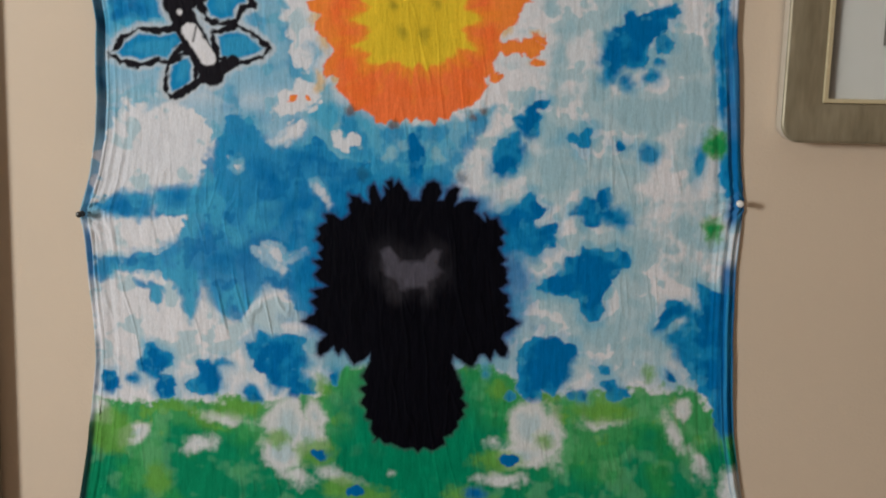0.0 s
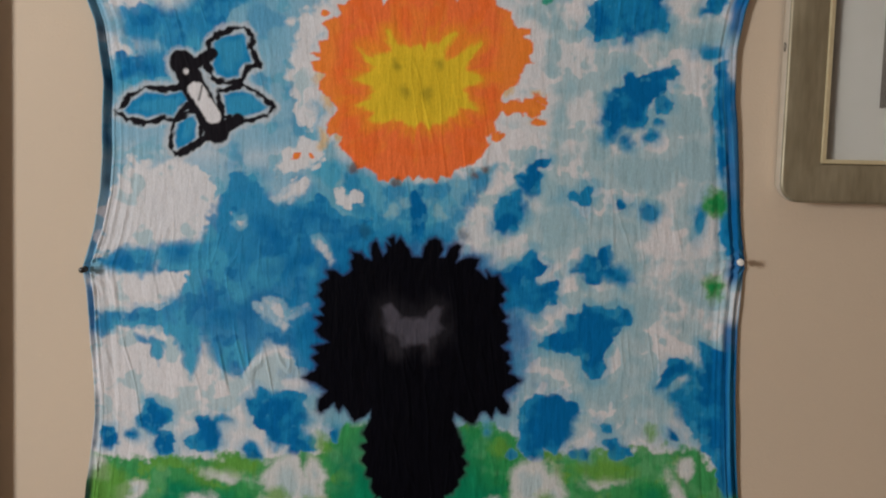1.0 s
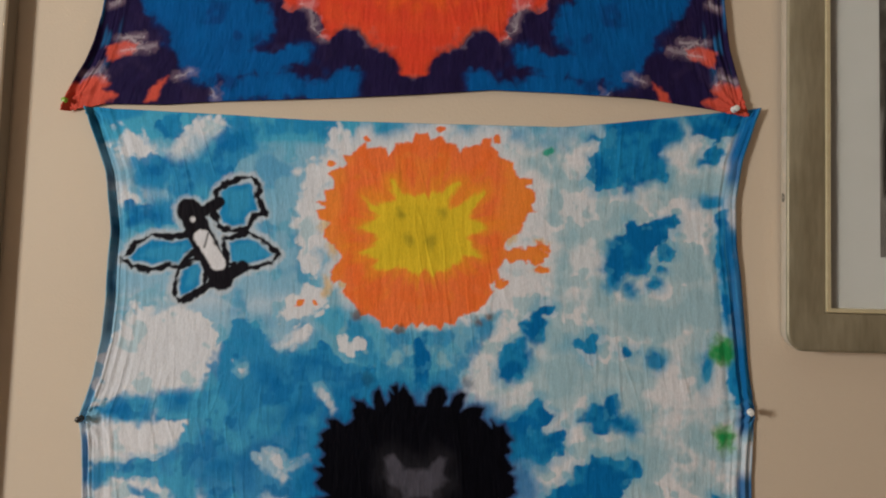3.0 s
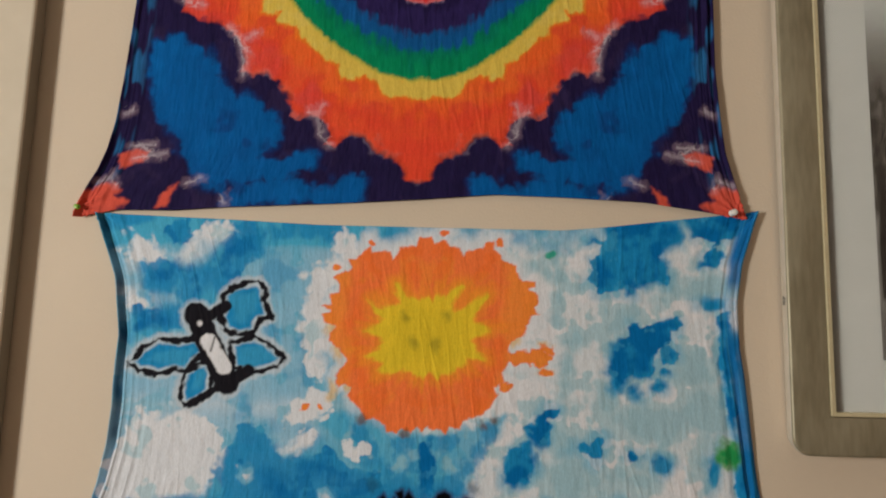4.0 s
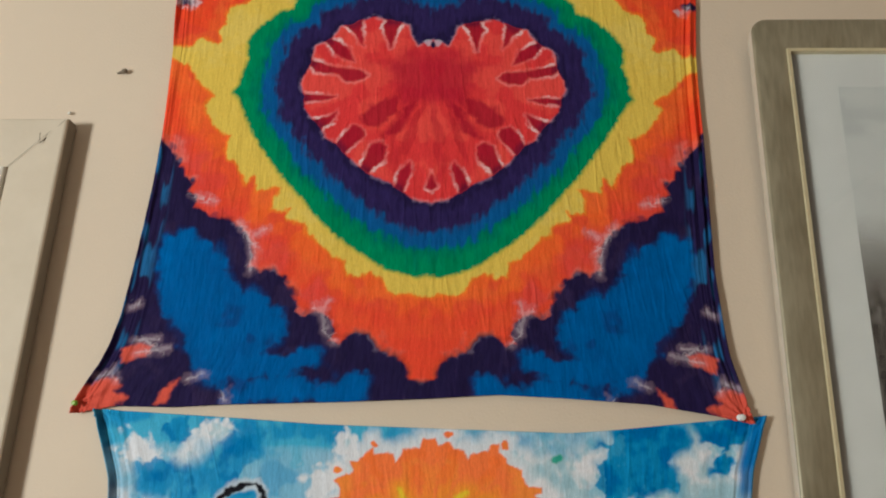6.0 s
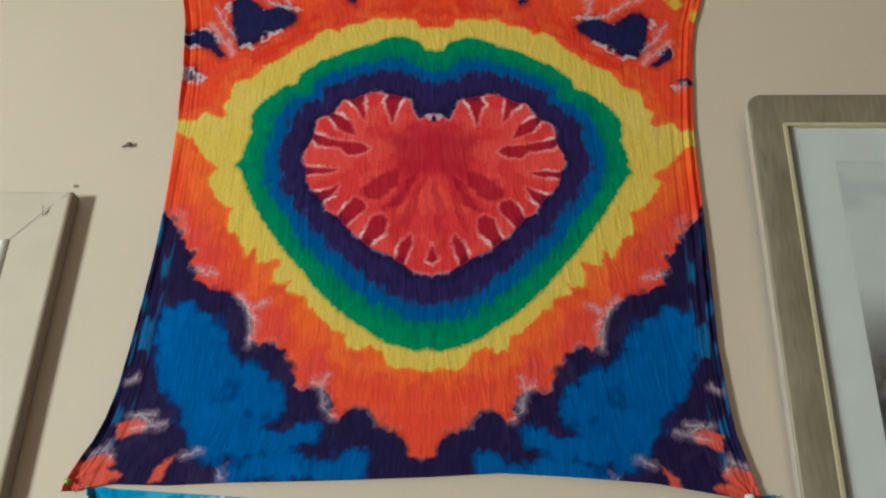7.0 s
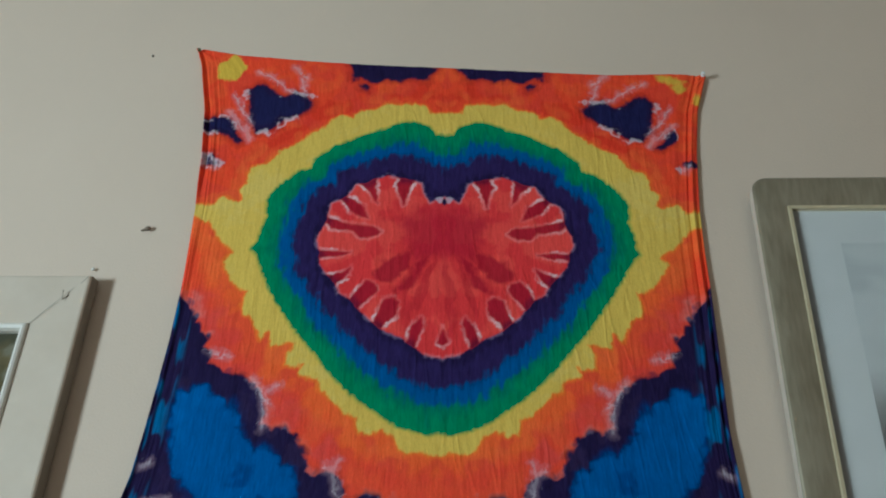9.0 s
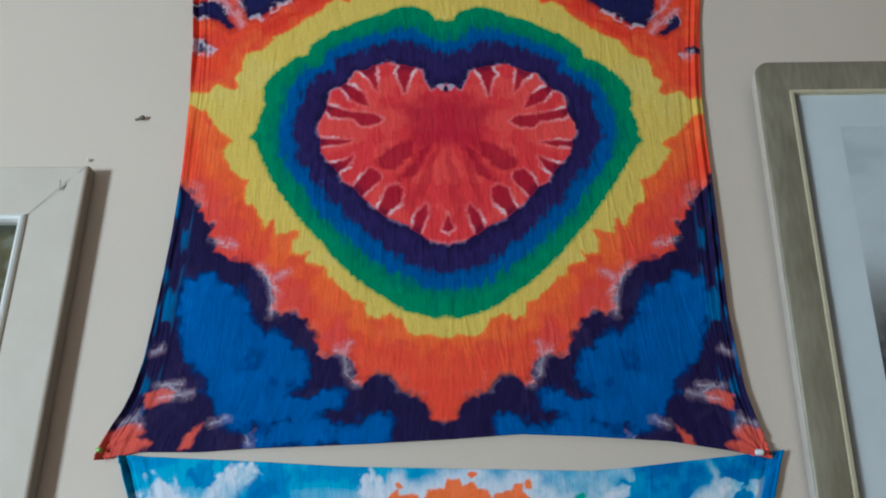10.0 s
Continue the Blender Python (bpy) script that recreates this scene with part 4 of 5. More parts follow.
def brushed(name, low, high):
    """Worn metal leaf: long brush streaks, blotches and a soft sheen."""
    m, nodes, links, shader = material(name, 0.45, 0.3)
    streak = noise_node(nodes, links, 0.006, 4, (1, 1, 0.16))
    blotch = noise_node(nodes, links, 0.05, 3, (1, 1, 0.5))
    mix = nodes.new("ShaderNodeMath")
    mix.operation = "ADD"
    half = nodes.new("ShaderNodeMath")
    half.operation = "MULTIPLY"
    half.inputs[1].default_value = 0.5
    links.new(streak, mix.inputs[0])
    links.new(blotch, mix.inputs[1])
    links.new(mix.outputs[0], half.inputs[0])
    links.new(blend(nodes, links, half.outputs[0], low, high, 0.36, 0.62), shader.inputs["Base Color"])
    links.new(blend(nodes, links, blotch, (0.36, 0.36, 0.36), (0.6, 0.6, 0.6)), shader.inputs["Roughness"])
    bump(nodes, links, shader, streak, 0.3, 0.0003)
    return m


def dyed(name, rough=0.7, crinkle=0.0011):
    """Takes the dyed colour of the mesh, with the weave's own unevenness and fine upright crinkles."""
    m, nodes, links, shader = material(name, rough)
    dye = nodes.new("ShaderNodeAttribute")
    dye.attribute_name = "dye"
    mix = nodes.new("ShaderNodeMix")
    mix.data_type, mix.blend_type = "RGBA", "MULTIPLY"
    mix.inputs["Factor"].default_value = 1.0
    weave = blend(nodes, links, noise_node(nodes, links, 0.0016, 2, (1, 1, 0.35)), (0.93, 0.93, 0.93), (1.06, 1.06, 1.06))
    links.new(dye.outputs["Color"], mix.inputs["A"])
    links.new(weave, mix.inputs["B"])
    links.new(mix.outputs["Result"], shader.inputs["Base Color"])
    shader.inputs["Specular IOR Level"].default_value = 0.03
    if crinkle:
        bump(nodes, links, shader, noise_node(nodes, links, 0.0048, 3, (1, 1, 0.2)), 0.8, crinkle)
    return m


RAYON = dyed("dyed_rayon", 0.6)
PRINT = dyed("photo_print", 0.5, 0.0)
WALL = surface("wall_paint", (0.69, 0.572, 0.458), (0.72, 0.60, 0.482), 0.35, 0.75, relief=0.0006, fine=0.004)
CEILING = surface("ceiling_paint", (0.60, 0.58, 0.54), (0.64, 0.62, 0.58), 0.5, 0.85, relief=0.0006, fine=0.006)
FLOOR = surface("floor_boards", (0.12, 0.07, 0.04), (0.19, 0.115, 0.065), 0.12, 0.5, stretch=(0.15, 1, 1), relief=0.0004)
CREAM = surface("cream_lacquer", (0.60, 0.515, 0.41), (0.645, 0.56, 0.455), 0.05, 0.7, relief=0.0003, fine=0.008)
SILVER = brushed("brushed_champagne_leaf", (0.245, 0.212, 0.143), (0.355, 0.312, 0.222))
PALE_SIDE = surface("pale_side", (0.58, 0.51, 0.42), (0.66, 0.59, 0.50), 0.02, 0.6)
GILT = surface("gilt_lip", (0.60, 0.52, 0.33), (0.68, 0.60, 0.41), 0.01, 0.35, 0.1)
# cream frame's sides darkened in colour to stand for their shade
SHADED_SIDE = surface("shaded_frame_side", (0.20, 0.165, 0.125), (0.27, 0.225, 0.175), 0.03, 0.75, stretch=(1, 1, 0.3))
# bead coloured paler to stand for light on its face; also the tack's white
BEAD = surface("lit_bead_and_tack", (0.74, 0.71, 0.64), (0.80, 0.77, 0.70), 0.02, 0.5)
MAT = surface("mat_board", (0.57, 0.56, 0.525), (0.61, 0.60, 0.565), 0.02, 0.9, relief=0.0001, fine=0.001)
WHITE_PIN = surface("white_plastic", (0.80, 0.80, 0.80), (0.84, 0.84, 0.84), 0.01, 0.25)
GREEN_PIN = surface("green_plastic", (0.22, 0.42, 0.03), (0.26, 0.46, 0.04), 0.01, 0.3)
OLIVE_PIN = surface("olive_plastic", (0.07, 0.08, 0.02), (0.10, 0.11, 0.03), 0.01, 0.4)
DARK_PIN = surface("dark_plastic", (0.02, 0.018, 0.018), (0.03, 0.027, 0.025), 0.01, 0.35)
STEEL = surface("steel", (0.35, 0.34, 0.33), (0.42, 0.41, 0.40), 0.004, 0.35, 1.0)
RUST = surface("rusty_screw", (0.16, 0.125, 0.09), (0.26, 0.21, 0.16), 0.003, 0.6, 0.3)
CRACK = surface("grime", (0.20, 0.18, 0.15), (0.28, 0.25, 0.21), 0.01, 0.9)
GLASS, g_nodes, g_links, g_shader = material("picture_glass", 0.02)
g_shader.inputs["Transmission Weight"].default_value = 1.0
g_shader.inputs["IOR"].default_value = 1.45


# ---- mesh helpers ----
def mesh_of(name, bm, mat, smooth=False):
    bmesh.ops.recalc_face_normals(bm, faces=bm.faces)
    me = bpy.data.meshes.new(name)
    bm.to_mesh(me)
    bm.free()
    me.materials.append(mat)
    if smooth:
        me.shade_smooth()
    return me


def part(name, bm, mat, parent=None, label="", smooth=False):
    ob = new(name, mesh_of(name, bm, mat, smooth))
    ob.parent = parent
    return tagged(ob, label)


def box(bm, lo, hi, bevel=0.0):
    made = bmesh.ops.create_cube(bm, size=1)["verts"]
    for v in made:
        v.co = [lo[k] + (v.co[k] + 0.5) * (hi[k] - lo[k]) for k in range(3)]
    if bevel:
        bmesh.ops.bevel(bm, geom=list({e for v in made for e in v.link_edges}), offset=bevel, segments=2, affect="EDGES")


def plain_box(name, lo, hi, mat, label, category):
    bm = bmesh.new()
    box(bm, lo, hi)
    return tagged(part(name, bm, mat), label, category, kind="structure")


# ---- the room ----
LEFT, RIGHT, BACK, TOP = -2.1, 2.0, -2.6, 2.775
plain_box("wall_north", (LEFT - 0.12, 1.0, 0), (RIGHT + 0.12, 1.12, TOP), WALL, "cream painted wall with two tie-dyed cloths", "wall")
plain_box("wall_south", (LEFT - 0.12, BACK - 0.12, 0), (RIGHT + 0.12, BACK, TOP), WALL, "plain cream painted wall behind", "wall")
plain_box("wall_east", (RIGHT, BACK, 0), (RIGHT + 0.12, 1.0, TOP), WALL, "plain cream painted side wall", "wall")
plain_box("floor", (LEFT - 0.12, BACK - 0.12, -0.1), (RIGHT + 0.12, 1.12, 0), FLOOR, "brown wooden floor of the room", "floor")
plain_box("ceiling", (LEFT - 0.12, BACK - 0.12, TOP), (RIGHT + 0.12, 1.12, TOP + 0.1), CEILING, "white painted flat ceiling", "ceiling")
# unseen wall, its small opening added to let the left light in
bm = bmesh.new()
wy, wz = LIGHT_OPENING
for lo, hi in (((BACK, 0), (wy - 0.27, TOP)), ((wy + 0.27, 0), (1.0, TOP)), ((wy - 0.27, 0), (wy + 0.27, wz - 0.31)), ((wy - 0.27, wz + 0.31), (wy + 0.27, TOP))):
    box(bm, (LEFT - 0.12, lo[0], lo[1]), (LEFT, hi[0], hi[1]))
tagged(part("wall_west", bm, WALL), "cream painted side wall with an opening added for the light", "wall", kind="structure")


# ---- the hanging cloths ----
def along(points, n, axis):
    """An edge through some points, at n even steps of one coordinate, smoothed."""
    pts = sorted(points, key=lambda p: p[axis])
    k = np.array([p[axis] for p in pts], float)
    v = np.array([p[1 - axis] for p in pts], float)
    t = np.linspace(k[0], k[-1], n)
    w = np.interp(t, k, v)
    for _ in range(3):
        pad = np.concatenate([2 * w[0] - w[3:0:-1], w, 2 * w[-1] - w[-2:-5:-1]])
        w = np.convolve(pad, np.ones(7) / 7, "valid")
    return t, w


def hanging_cloth(name, top, bottom, left, right, nu, nv, paint, lift, ruck, pinches, label):
    tx, tz = along(top, nu, 0)
    bx, bz = along(bottom, nu, 0)
    lz, lx = along(left, nv, 1)
    rz, rx = along(right, nv, 1)
    u, v = np.linspace(0, 1, nu)[None, :], np.linspace(0, 1, nv)[:, None]

    def patch(low, high, start, end):
        corners = (1 - u) * (1 - v) * low[0] + u * (1 - v) * low[-1] + (1 - u) * v * high[0] + u * v * high[-1]
        return (1 - v) * low[None, :] + v * high[None, :] + (1 - u) * start[:, None] + u * end[:, None] - corners

    x, z = patch(bx, tx, lx, rx).ravel(), patch(bz, tz, lz, rz).ravel()
    uu = np.repeat(u, nv, 0).ravel()
    vv = np.repeat(v, nu, 1).ravel()
    width = (tx[-1] - tx[0])
    side = np.minimum(uu, 1 - uu) * width
    hem = np.exp(-side / 17)
    across = uu * width
    # crinkles run up the cloth and gather into folds along the side hems
    relief = 0.8 * mottle(across, z, 8, 1, 3, 4.5) + 0.8 * mottle(across, z, 40, 2, 2, 6) + 0.5 * mottle(across + 0.25 * z, z, 16, 6, 3, 3)
    crease = np.clip(1 - 9 * np.abs(mottle(across + 0.12 * z, z, 19, 4, 2, 7)), 0, 1) * ramp(mottle(x, z, 120, 3, 2), 0.0, 0.35)
    relief = ruck * relief + 0.7 * crease * (1 + 2.2 * ramp(-x, 60, 200) * ramp(z, 940, 860) * ramp(z, 700, 740)) + hem * (10 * mottle(across, z, 6, 3, 2, 60) + 3.0 * mottle(across, z, 16, 5, 2, 16))
    depth = lift + 3.0 * hem * (0.6 + 0.8 * mottle(x, z, 90, 4, 2)) + relief
    for px, pz, reach in pinches:
        r = np.hypot(x - px, z - pz)
        turn = np.arctan2(z - pz, x - px)
        near = np.exp(-r / reach)
        depth = depth + near * 1.7 * np.sin(turn * 15 + 3 * mottle(x, z, 60, 1, 2)) * np.clip(r / 12, 0, 1)
    depth = np.maximum(depth, 1.2)
    co = np.stack([x / 1000, 1.0 - depth / 1000, z / 1000], 1)
    # the dye took unevenly along the crinkles
    colours = paint(x, z, uu * width, (1 - uu) * width)
    uneven = 0.26 * mottle(across, z, 5, 3, 2, 3) + 0.20 * mottle(x, z, 15, 6, 2)
    colours = colours * (1 + uneven * np.clip(0.75 - colours.max(1), 0.1, 0.75))[:, None]
    dyes = np.concatenate([np.clip(colours, 0, 0.98), np.ones((len(x), 1))], 1).astype(np.float32)

    def strip(title, first, last, parent):
        pick = np.arange(nu * nv).reshape(nv, nu)[:, first:last].ravel()
        n = last - first
        index = np.arange(len(pick)).reshape(nv, n)
        quads = np.stack([index[:-1, :-1], index[:-1, 1:], index[1:, 1:], index[1:, :-1]], -1).reshape(-1, 4)
        me = bpy.data.meshes.new(title)
        me.vertices.add(len(pick))
        me.vertices.foreach_set("co", co[pick].astype(np.float32).ravel())
        me.loops.add(quads.size)
        me.loops.foreach_set("vertex_index", quads.astype(np.int32).ravel())
        me.polygons.add(len(quads))
        me.polygons.foreach_set("loop_start", np.arange(0, quads.size, 4, dtype=np.int32))
        me.update(calc_edges=True)
        me.attributes.new("dye", "FLOAT_COLOR", "POINT").data.foreach_set("color", dyes[pick].ravel())
        me.materials.append(RAYON)
        me.shade_smooth()
        ob = new(title, me)
        ob.parent = parent
        rim = ob.modifiers.new("hem", "SOLIDIFY")
        rim.thickness, rim.offset, rim.use_rim_only = 0.0016, -1, True
        return ob

    thing = tagged(new(name), label, "tapestry")
    strip("cloth_field", 13, nu - 13, thing)
    strip("side_hem", 0, 14, thing)
    strip("side_hem", nu - 14, nu, thing)
    return thing


LOW_BOTTOM = [(-462, 470), (-200, 482), (0, 484), (220, 480), (468, 468)]
hanging_cloth("landscape_tapestry", LOW_TOP, LOW_BOTTOM, LOW_LEFT + [(-462, 470)], LOW_RIGHT + [(468, 468)], 720, 770, paint_landscape, 4.6, 0.65,
              [(-424, 993, 34), (421, 1026, 30), (-436, 1392, 30), (424, 1402, 30)],
              "tie-dyed crinkled cloth with orange sun, butterfly and black tree")
hanging_cloth("heart_tapestry", UP_TOP, UP_BOTTOM, UP_LEFT, UP_RIGHT, 720, 700, paint_heart, 6.4, 0.85,
              [(-465, 2267, 40), (419, 2187, 40), (-468, 1398, 45), (398, 1398, 40)],
              "tie-dyed crinkled cloth with red heart and rainbow bands")


# ---- push pins ----
def lathe(profile, n=20):
    bm = bmesh.new()
    rings = [[bm.verts.new((r * math.cos(2 * math.pi * k / n), -y, r * math.sin(2 * math.pi * k / n))) for k in range(n)] for y, r in profile]
    for a, b in zip(rings, rings[1:]):
        for k in range(n):
            bm.faces.new((a[k], a[(k + 1) % n], b[(k + 1) % n], b[k]))
    bm.faces.new(rings[0])
    bm.faces.new(rings[-1])
    return bm


def push_pin(x, y, z, mat, label, tilt=(0, 0), squat=1.0):
    ob = tagged(part("push_pin", lathe([(0.0, 0.0048), (0.0012, 0.0055), (0.0022, 0.0052), (0.0035, 0.0030), (0.0085, 0.0026), (0.0105, 0.0040),
                                         (0.0125, 0.0051), (0.0148, 0.0051), (0.0156, 0.0042)]), mat, smooth=True), label, "push pin", "pins holding the cloths")
    part("needle", lathe([(-0.016, 0.0003), (0.0, 0.0006)], 8), STEEL, ob, "thin steel needle")
    ob.matrix_world = pose(x, y, z, tilt[0], 0, tilt[1]) @ Matrix.Diagonal((0.44 + 0.33 * squat, 0.75 * squat, 0.44 + 0.33 * squat, 1))
    return ob


push_pin(0.390, 0.986, 1.398, WHITE_PIN, "white plastic push pin at the heart cloth's corner", (4, 3))
push_pin(-0.463, 0.986, 1.398, GREEN_PIN, "green plastic push pin at the heart cloth's corner", (2, -4), 0.5)
push_pin(0.412, 0.986, 2.181, WHITE_PIN, "white plastic push pin at the heart cloth's top", (-3, -10), 0.6)
push_pin(-0.461, 0.989, 2.259, OLIVE_PIN, "dull olive push pin at the heart cloth's top", (-5, 8), 0.35)
push_pin(0.409, 0.986, 1.027, WHITE_PIN, "white plastic push pin on the landscape cloth", (2, -14))
push_pin(-0.417, 0.987, 0.992, DARK_PIN, "dark plastic push pin on the landscape cloth", (2, 6))


# ---- the champagne frame with a misty photograph ----
def rounded(x0, x1, z0, z1, r, y, n=10):
    pts = []
    for cx, cz, start in ((x1 - r, z1 - r, 0), (x0 + r, z1 - r, 90), (x0 + r, z0 + r, 180), (x1 - r, z0 + r, 270)):
        for k in range(n + 1):
            a = radians(start + 90 * k / n)
            pts.append((cx + r * math.cos(a), y, cz + r * math.sin(a)))
    return pts


def rings(loops):
    bm = bmesh.new()
    made = [[bm.verts.new(p) for p in loop] for loop in loops]
    for a, b in zip(made, made[1:]):
        for k in range(len(a)):
            bm.faces.new((a[k], a[(k + 1) % len(a)], b[(k + 1) % len(a)], b[k]))
    return bm


def panel(lo, hi, y):
    bm = bmesh.new()
    box(bm, (lo[0], y, lo[1]), (hi[0], y + 0.002, hi[1]))
    return bm


def painted_sheet(name, x0, x1, z0, z1, y, nx, nz, paint, mat, parent, label):
    """A flat print whose tones are worked out over the sheet."""
    gx, gz = np.meshgrid(np.linspace(x0, x1, nx), np.linspace(z0, z1, nz))
    index = np.arange(nx * nz).reshape(nz, nx)
    faces = np.stack([index[:-1, :-1], index[:-1, 1:], index[1:, 1:], index[1:, :-1]], -1).reshape(-1, 4)
    me = bpy.data.meshes.new(name)
    me.from_pydata(np.stack([gx.ravel(), np.full(gx.size, y), gz.ravel()], 1).tolist(), [], faces.tolist())
    dye = me.attributes.new("dye", "FLOAT_COLOR", "POINT")
    tones = paint(1000 * gx.ravel(), 1000 * gz.ravel())
    dye.data.foreach_set("color", np.concatenate([tones, np.ones((gx.size, 1))], 1).astype(np.float32).ravel())
    me.materials.append(mat)
    ob = new(name, me)
    ob.parent = parent
    return tagged(ob, label)


def misty_trees(x, z):
    c = np.tile(np.array((0.55, 0.545, 0.515)), (len(x), 1))
    c = stain(c, ramp(z + 40 * mottle(x, z, 120, 2), 1690, 1560), (0.17, 0.155, 0.14))
    c = stain(c, 0.25 * ramp(mottle(x, z, 160, 4, 4, 0.35), 0.0, 0.3) * ramp(z, 1650, 1750), (0.22, 0.24, 0.24))
    crowns = ramp(z + 70 * mottle(x, z, 16, 1, 3, 5), 1600, 1470) * ramp(z, 1370, 1400)
    c = stain(c, crowns * (0.72 + 1.2 * mottle(x, z, 6, 3, 3, 2)), (0.035, 0.028, 0.025))
    c = stain(c, ramp(z, 1410, 1380), (0.24, 0.225, 0.21))
    c = stain(c, ramp(z + 8 * mottle(x, z, 40, 5), 1300, 1270), (0.17, 0.155, 0.145))
    rows = np.random.RandomState(3)
    for k in range(24):
        px = 566 + 19 * k + rows.uniform(-4, 4)
        foot = rows.uniform(1225, 1320)
        c = stain(c, ramp(5.5 - np.abs(x - px - 3 * mottle(x, z, 60, 2)) , -1, 1.5) * ramp(z, foot - 6, foot) * ramp(z, 1500, 1420), (0.022, 0.018, 0.017))
    return c


def champagne_frame():
    x0, x1, z0, z1, front = 0.4445, 1.07, 1.1025, 1.957, 0.965
    frame_thing = tagged(new("framed_photograph"), "brushed champagne frame with a misty tree photograph on the wall", "picture frame")
    bm = rings([rounded(x0 + 0.006, x1 - 0.006, z0 + 0.006, z1 - 0.006, 0.018, 0.9985), rounded(x0 + 0.002, x1 - 0.002, z0 + 0.002, z1 - 0.002, 0.021, 0.985),
                rounded(x0, x1, z0, z1, 0.022, front + 0.007), rounded(x0 + 0.0004, x1 - 0.0004, z0 + 0.0004, z1 - 0.0004, 0.022, front + 0.003)])
    part("outer_side", bm, PALE_SIDE, frame_thing, "pale cream side of the frame", True)
    bm = rings([rounded(x0 + 0.0004, x1 - 0.0004, z0 + 0.0004, z1 - 0.0004, 0.022, front + 0.003), rounded(x0 + 0.0008, x1 - 0.0008, z0 + 0.0008, z1 - 0.0008, 0.022, front + 0.0015),
                rounded(x0 + 0.004, x1 - 0.004, z0 + 0.004, z1 - 0.004, 0.020, front), rounded(x0 + 0.030, x1 - 0.030, z0 + 0.030, z1 - 0.030, 0.010, front + 0.001),
                rounded(x0 + 0.046, x1 - 0.046, z0 + 0.046, z1 - 0.046, 0.002, front + 0.003)])
    part("moulding", bm, SILVER, frame_thing, "brushed champagne moulding with rounded corners", True)
    a = 0.0465
    bm = rings([rounded(x0 + a, x1 - a, z0 + a, z1 - a, 0.002, front + 0.004, 3), rounded(x0 + a + 0.001, x1 - a - 0.001, z0 + a + 0.001, z1 - a - 0.001, 0.002, front + 0.0005, 3),
                rounded(x0 + a + 0.0055, x1 - a - 0.0055, z0 + a + 0.0055, z1 - a - 0.0055, 0.0015, front + 0.001, 3),
                rounded(x0 + a + 0.0065, x1 - a - 0.0065, z0 + a + 0.0065, z1 - a - 0.0065, 0.001, 0.983, 3)])
    part("inner_lip", bm, GILT, frame_thing, "thin pale gilt lip")
    part("mat_board", panel((x0 + a, z0 + a), (x1 - a, z1 - a), 0.975), MAT, frame_thing, "pale grey mat board")
    painted_sheet("photograph", 0.558, x1 - 0.114, 1.217, 1.853, 0.9746, 170, 200, misty_trees, PRINT, frame_thing, "grey photograph of misty bare trees")
    pane = part("glass_pane", panel((x0 + a, z0 + a), (x1 - a, z1 - a), 0.9705), GLASS, frame_thing, "clear glass pane")
    pane.visible_shadow = False
    bm = bmesh.new()
    bmesh.ops.create_icosphere(bm, subdivisions=2, radius=1.0)
    for v in bm.verts:
        v.co = (x0 - 0.0006 + 0.0013 * v.co.x, 0.975 + 0.0035 * v.co.y, 1.287 + 0.004 * v.co.z * (1.2 + 0.5 * math.sin(5 * v.co.y)))
    part("edge_chip", bm, CRACK, frame_thing, "small brown chip in the edge", True)
    foot = Matrix.Translation((0, 0.9985, z0))
    frame_thing.matrix_world = foot @ pose(0, 0, 0, 1.25, 0, 0) @ foot.inverted()


champagne_frame()


# ---- the cream frame ----
def mitred(bm, corners, profile):
    """One moulding between two corners; profile: how far in from the outer edge, and y."""
    (ax, az), (bx, bz), inward_a, inward_b = corners
    ends = []
    for px, pz, (ix, iz) in ((ax, az, inward_a), (bx, bz, inward_b)):
        ends.append([bm.verts.new((px + d * ix, y, pz + d * iz)) for d, y in profile])
    for k in range(len(profile) - 1):
        bm.faces.new((ends[0][k], ends[0][k + 1], ends[1][k + 1], ends[1][k]))
    bm.faces.new(ends[0])
    bm.faces.new(ends[1])


def old_painting(x, z):
    c = np.tile(np.array((0.11, 0.095, 0.05)), (len(x), 1))
    c = stain(c, ramp(mottle(x, z, 60, 2, 4), -0.05, 0.15), (0.15, 0.125, 0.065))
    c = stain(c, ramp(z + 50 * mottle(x, z, 50, 3, 4), 1660, 1700), (0.075, 0.075, 0.05))
    return stain(c, ramp(mottle(x, z, 26, 5, 3), 0.15, 0.4), (0.19, 0.18, 0.13))


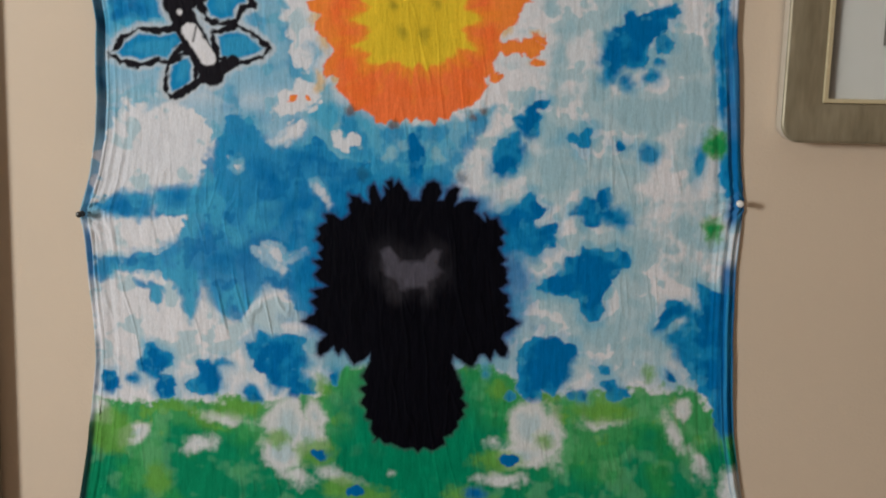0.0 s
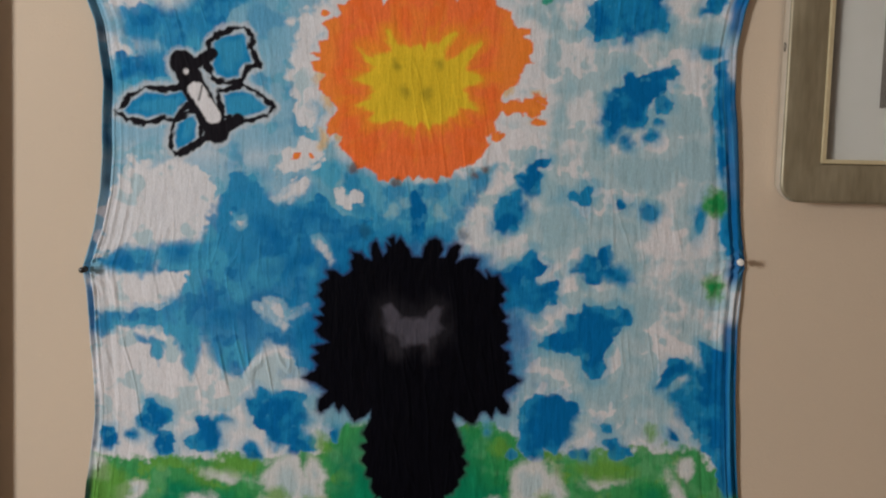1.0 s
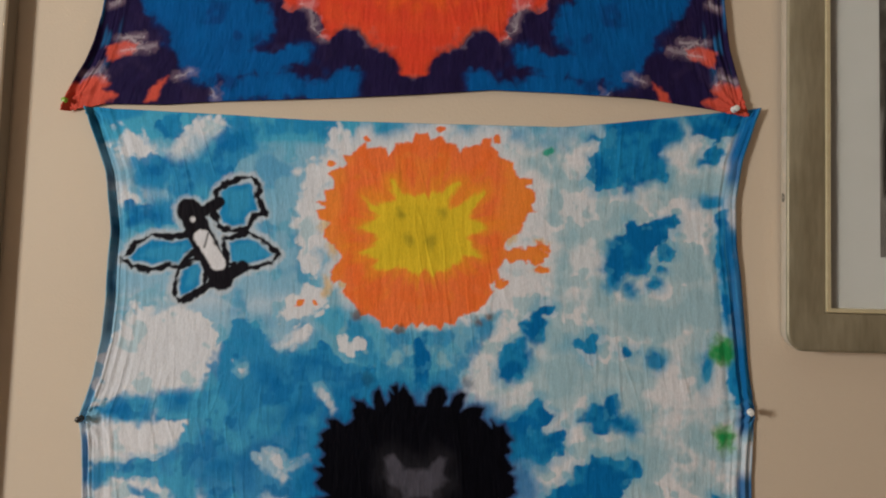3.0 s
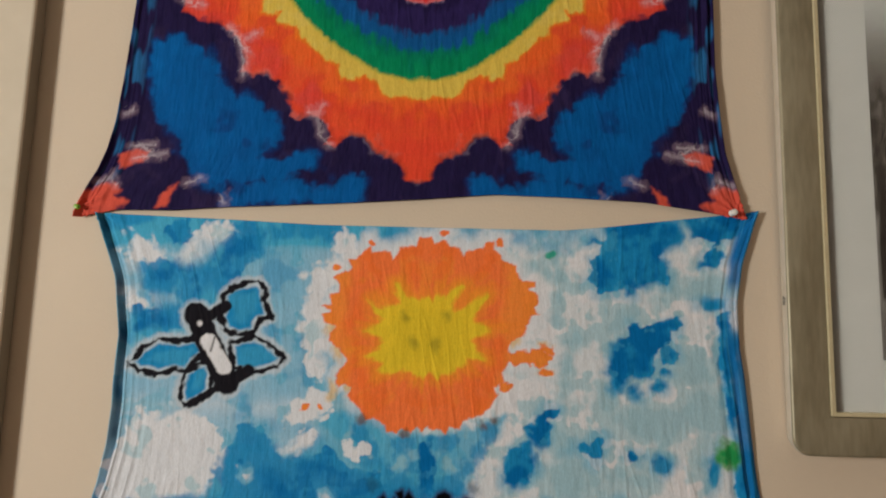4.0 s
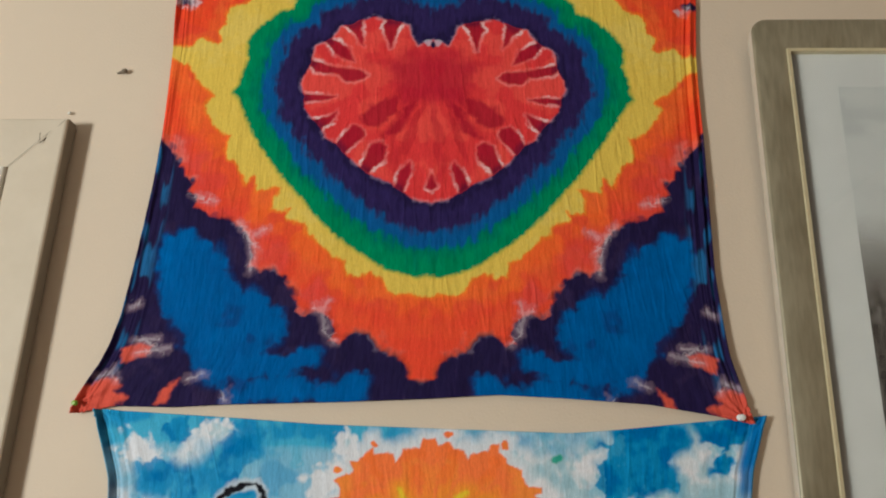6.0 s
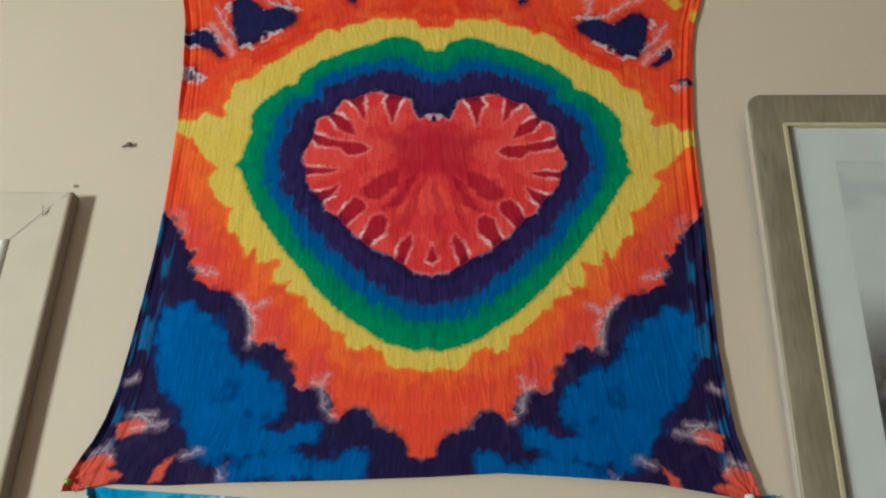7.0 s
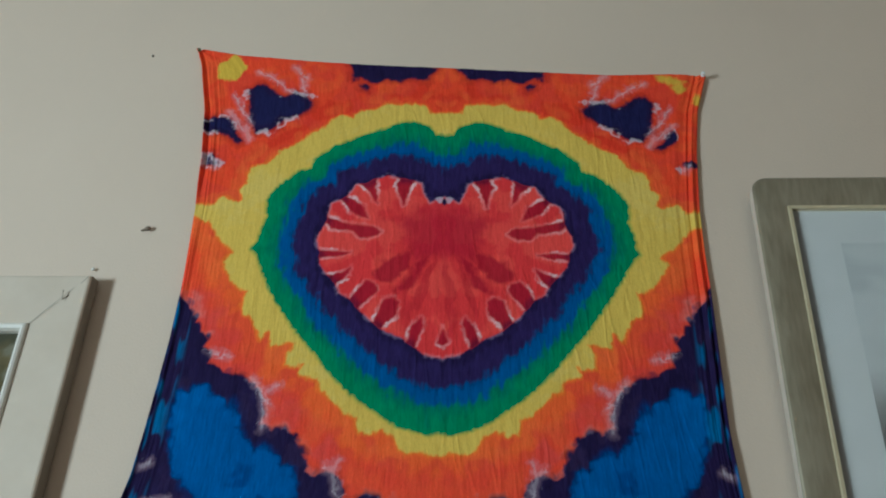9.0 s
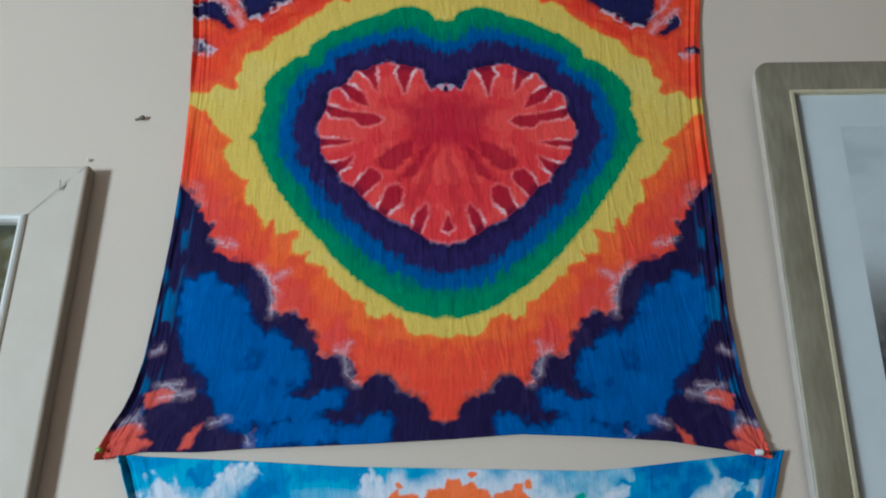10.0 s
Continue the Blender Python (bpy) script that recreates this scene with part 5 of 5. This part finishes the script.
def cream_frame():
    x0, x1, z0, z1 = -1.30, -0.5405, 0.42, 1.806
    thing = tagged(new("framed_painting"), "wide cream wooden frame round a dark painting", "picture frame")
    edge = [(0.004, 0.9995), (0.0, 0.994), (0.0, 0.974), (0.002, 0.974)]
    profile = [(0.002, 0.990), (0.0002, 0.9738), (0.0015, 0.971), (0.004, 0.970), (0.077, 0.973), (0.0775, 0.990)]
    bead = [(0.0775, 0.990), (0.0775, 0.971), (0.079, 0.968), (0.082, 0.9665), (0.086, 0.968), (0.089, 0.974), (0.090, 0.990)]
    tl, tr, br, bl = (x0, z1), (x1, z1), (x1, z0), (x0, z0)
    for a, b, ia, ib in ((tl, tr, (1, -1), (-1, -1)), (tr, br, (-1, -1), (-1, 1)), (br, bl, (-1, 1), (1, 1)), (bl, tl, (1, 1), (1, -1))):
        bm = bmesh.new()
        mitred(bm, (a, b, ia, ib), profile)
        part("moulding", bm, CREAM, thing)
        bm = bmesh.new()
        mitred(bm, (a, b, ia, ib), edge)
        part("outer_side", bm, SHADED_SIDE, thing, "outer side coloured grey-brown to show it in shade")
        bm = bmesh.new()
        mitred(bm, (a, b, ia, ib), bead)
        part("inner_bead", bm, BEAD, thing, "raised inner bead, coloured paler as if brightly lit")
    bm = bmesh.new()
    for s0, s1, dx in ((0.002, 0.020, 0.0), (0.022, 0.078, 0.0006)):
        mid = bm.verts.new((x1 - s0, 0.9685, z1 - s0)), bm.verts.new((x1 - s1, 0.9715, z1 - s1 - dx)), bm.verts.new((x1 - s1 + 0.0011, 0.9715, z1 - s1 - dx)), bm.verts.new((x1 - s0 + 0.0007, 0.9685, z1 - s0))
        bm.faces.new(mid)
    part("mitre_crack", bm, CRACK, thing, "open grimy mitre joint")
    painted_sheet("painting", x0 + 0.084, x1 - 0.084, z0 + 0.084, z1 - 0.084, 0.984, 120, 200, old_painting, PRINT, thing, "dark olive painted picture")


cream_frame()


# ---- fixings in the wall ----
def wall_screw(x, z, length, turn, scale, label):
    ob = tagged(part("wall_screw", lathe([(0.0, 0.0021 * scale), (length * 0.7, 0.0023 * scale), (length * 0.72, 0.004 * scale), (length, 0.0032 * scale)], 12), RUST, smooth=True), label, "screw", "fixings in the wall")
    ob.matrix_world = pose(x, 1.001, z, turn, 0, 62)
    return ob


wall_screw(-0.495, 1.899, 0.018, 0, 1.0, "rusty bent screw stuck in the cream wall")
wall_screw(-0.553, 2.258, 0.004, 0, 0.7, "small nail head stuck in the cream wall")
tack = tagged(part("tack", lathe([(0.0, 0.0010), (0.004, 0.0010), (0.0043, 0.0028), (0.0056, 0.0021)], 12), BEAD, smooth=True), "tiny white tack above the cream frame", "tack")
tack.matrix_world = pose(-0.556, 1.0, 1.828)
wire = bpy.data.curves.new("bent_nail", "CURVE")
wire.dimensions, wire.bevel_depth, wire.bevel_resolution = "3D", 0.0006, 2
line = wire.splines.new("POLY")
line.points.add(4)
for point, (px, py, pz) in zip(line.points, ((0.007, 0.004, -0.004), (0.006, -0.001, -0.005), (0.001, -0.004, -0.013), (0, -0.0045, -0.0145), (0, -0.008, 0.0))):
    point.co = (px, py, pz, 1)
hook = tagged(new("bent_nail", wire), "thin bent nail stuck in the cream frame", "nail")
wire.materials.append(RUST)
hook.matrix_world = pose(-0.574, 0.972, 1.779)
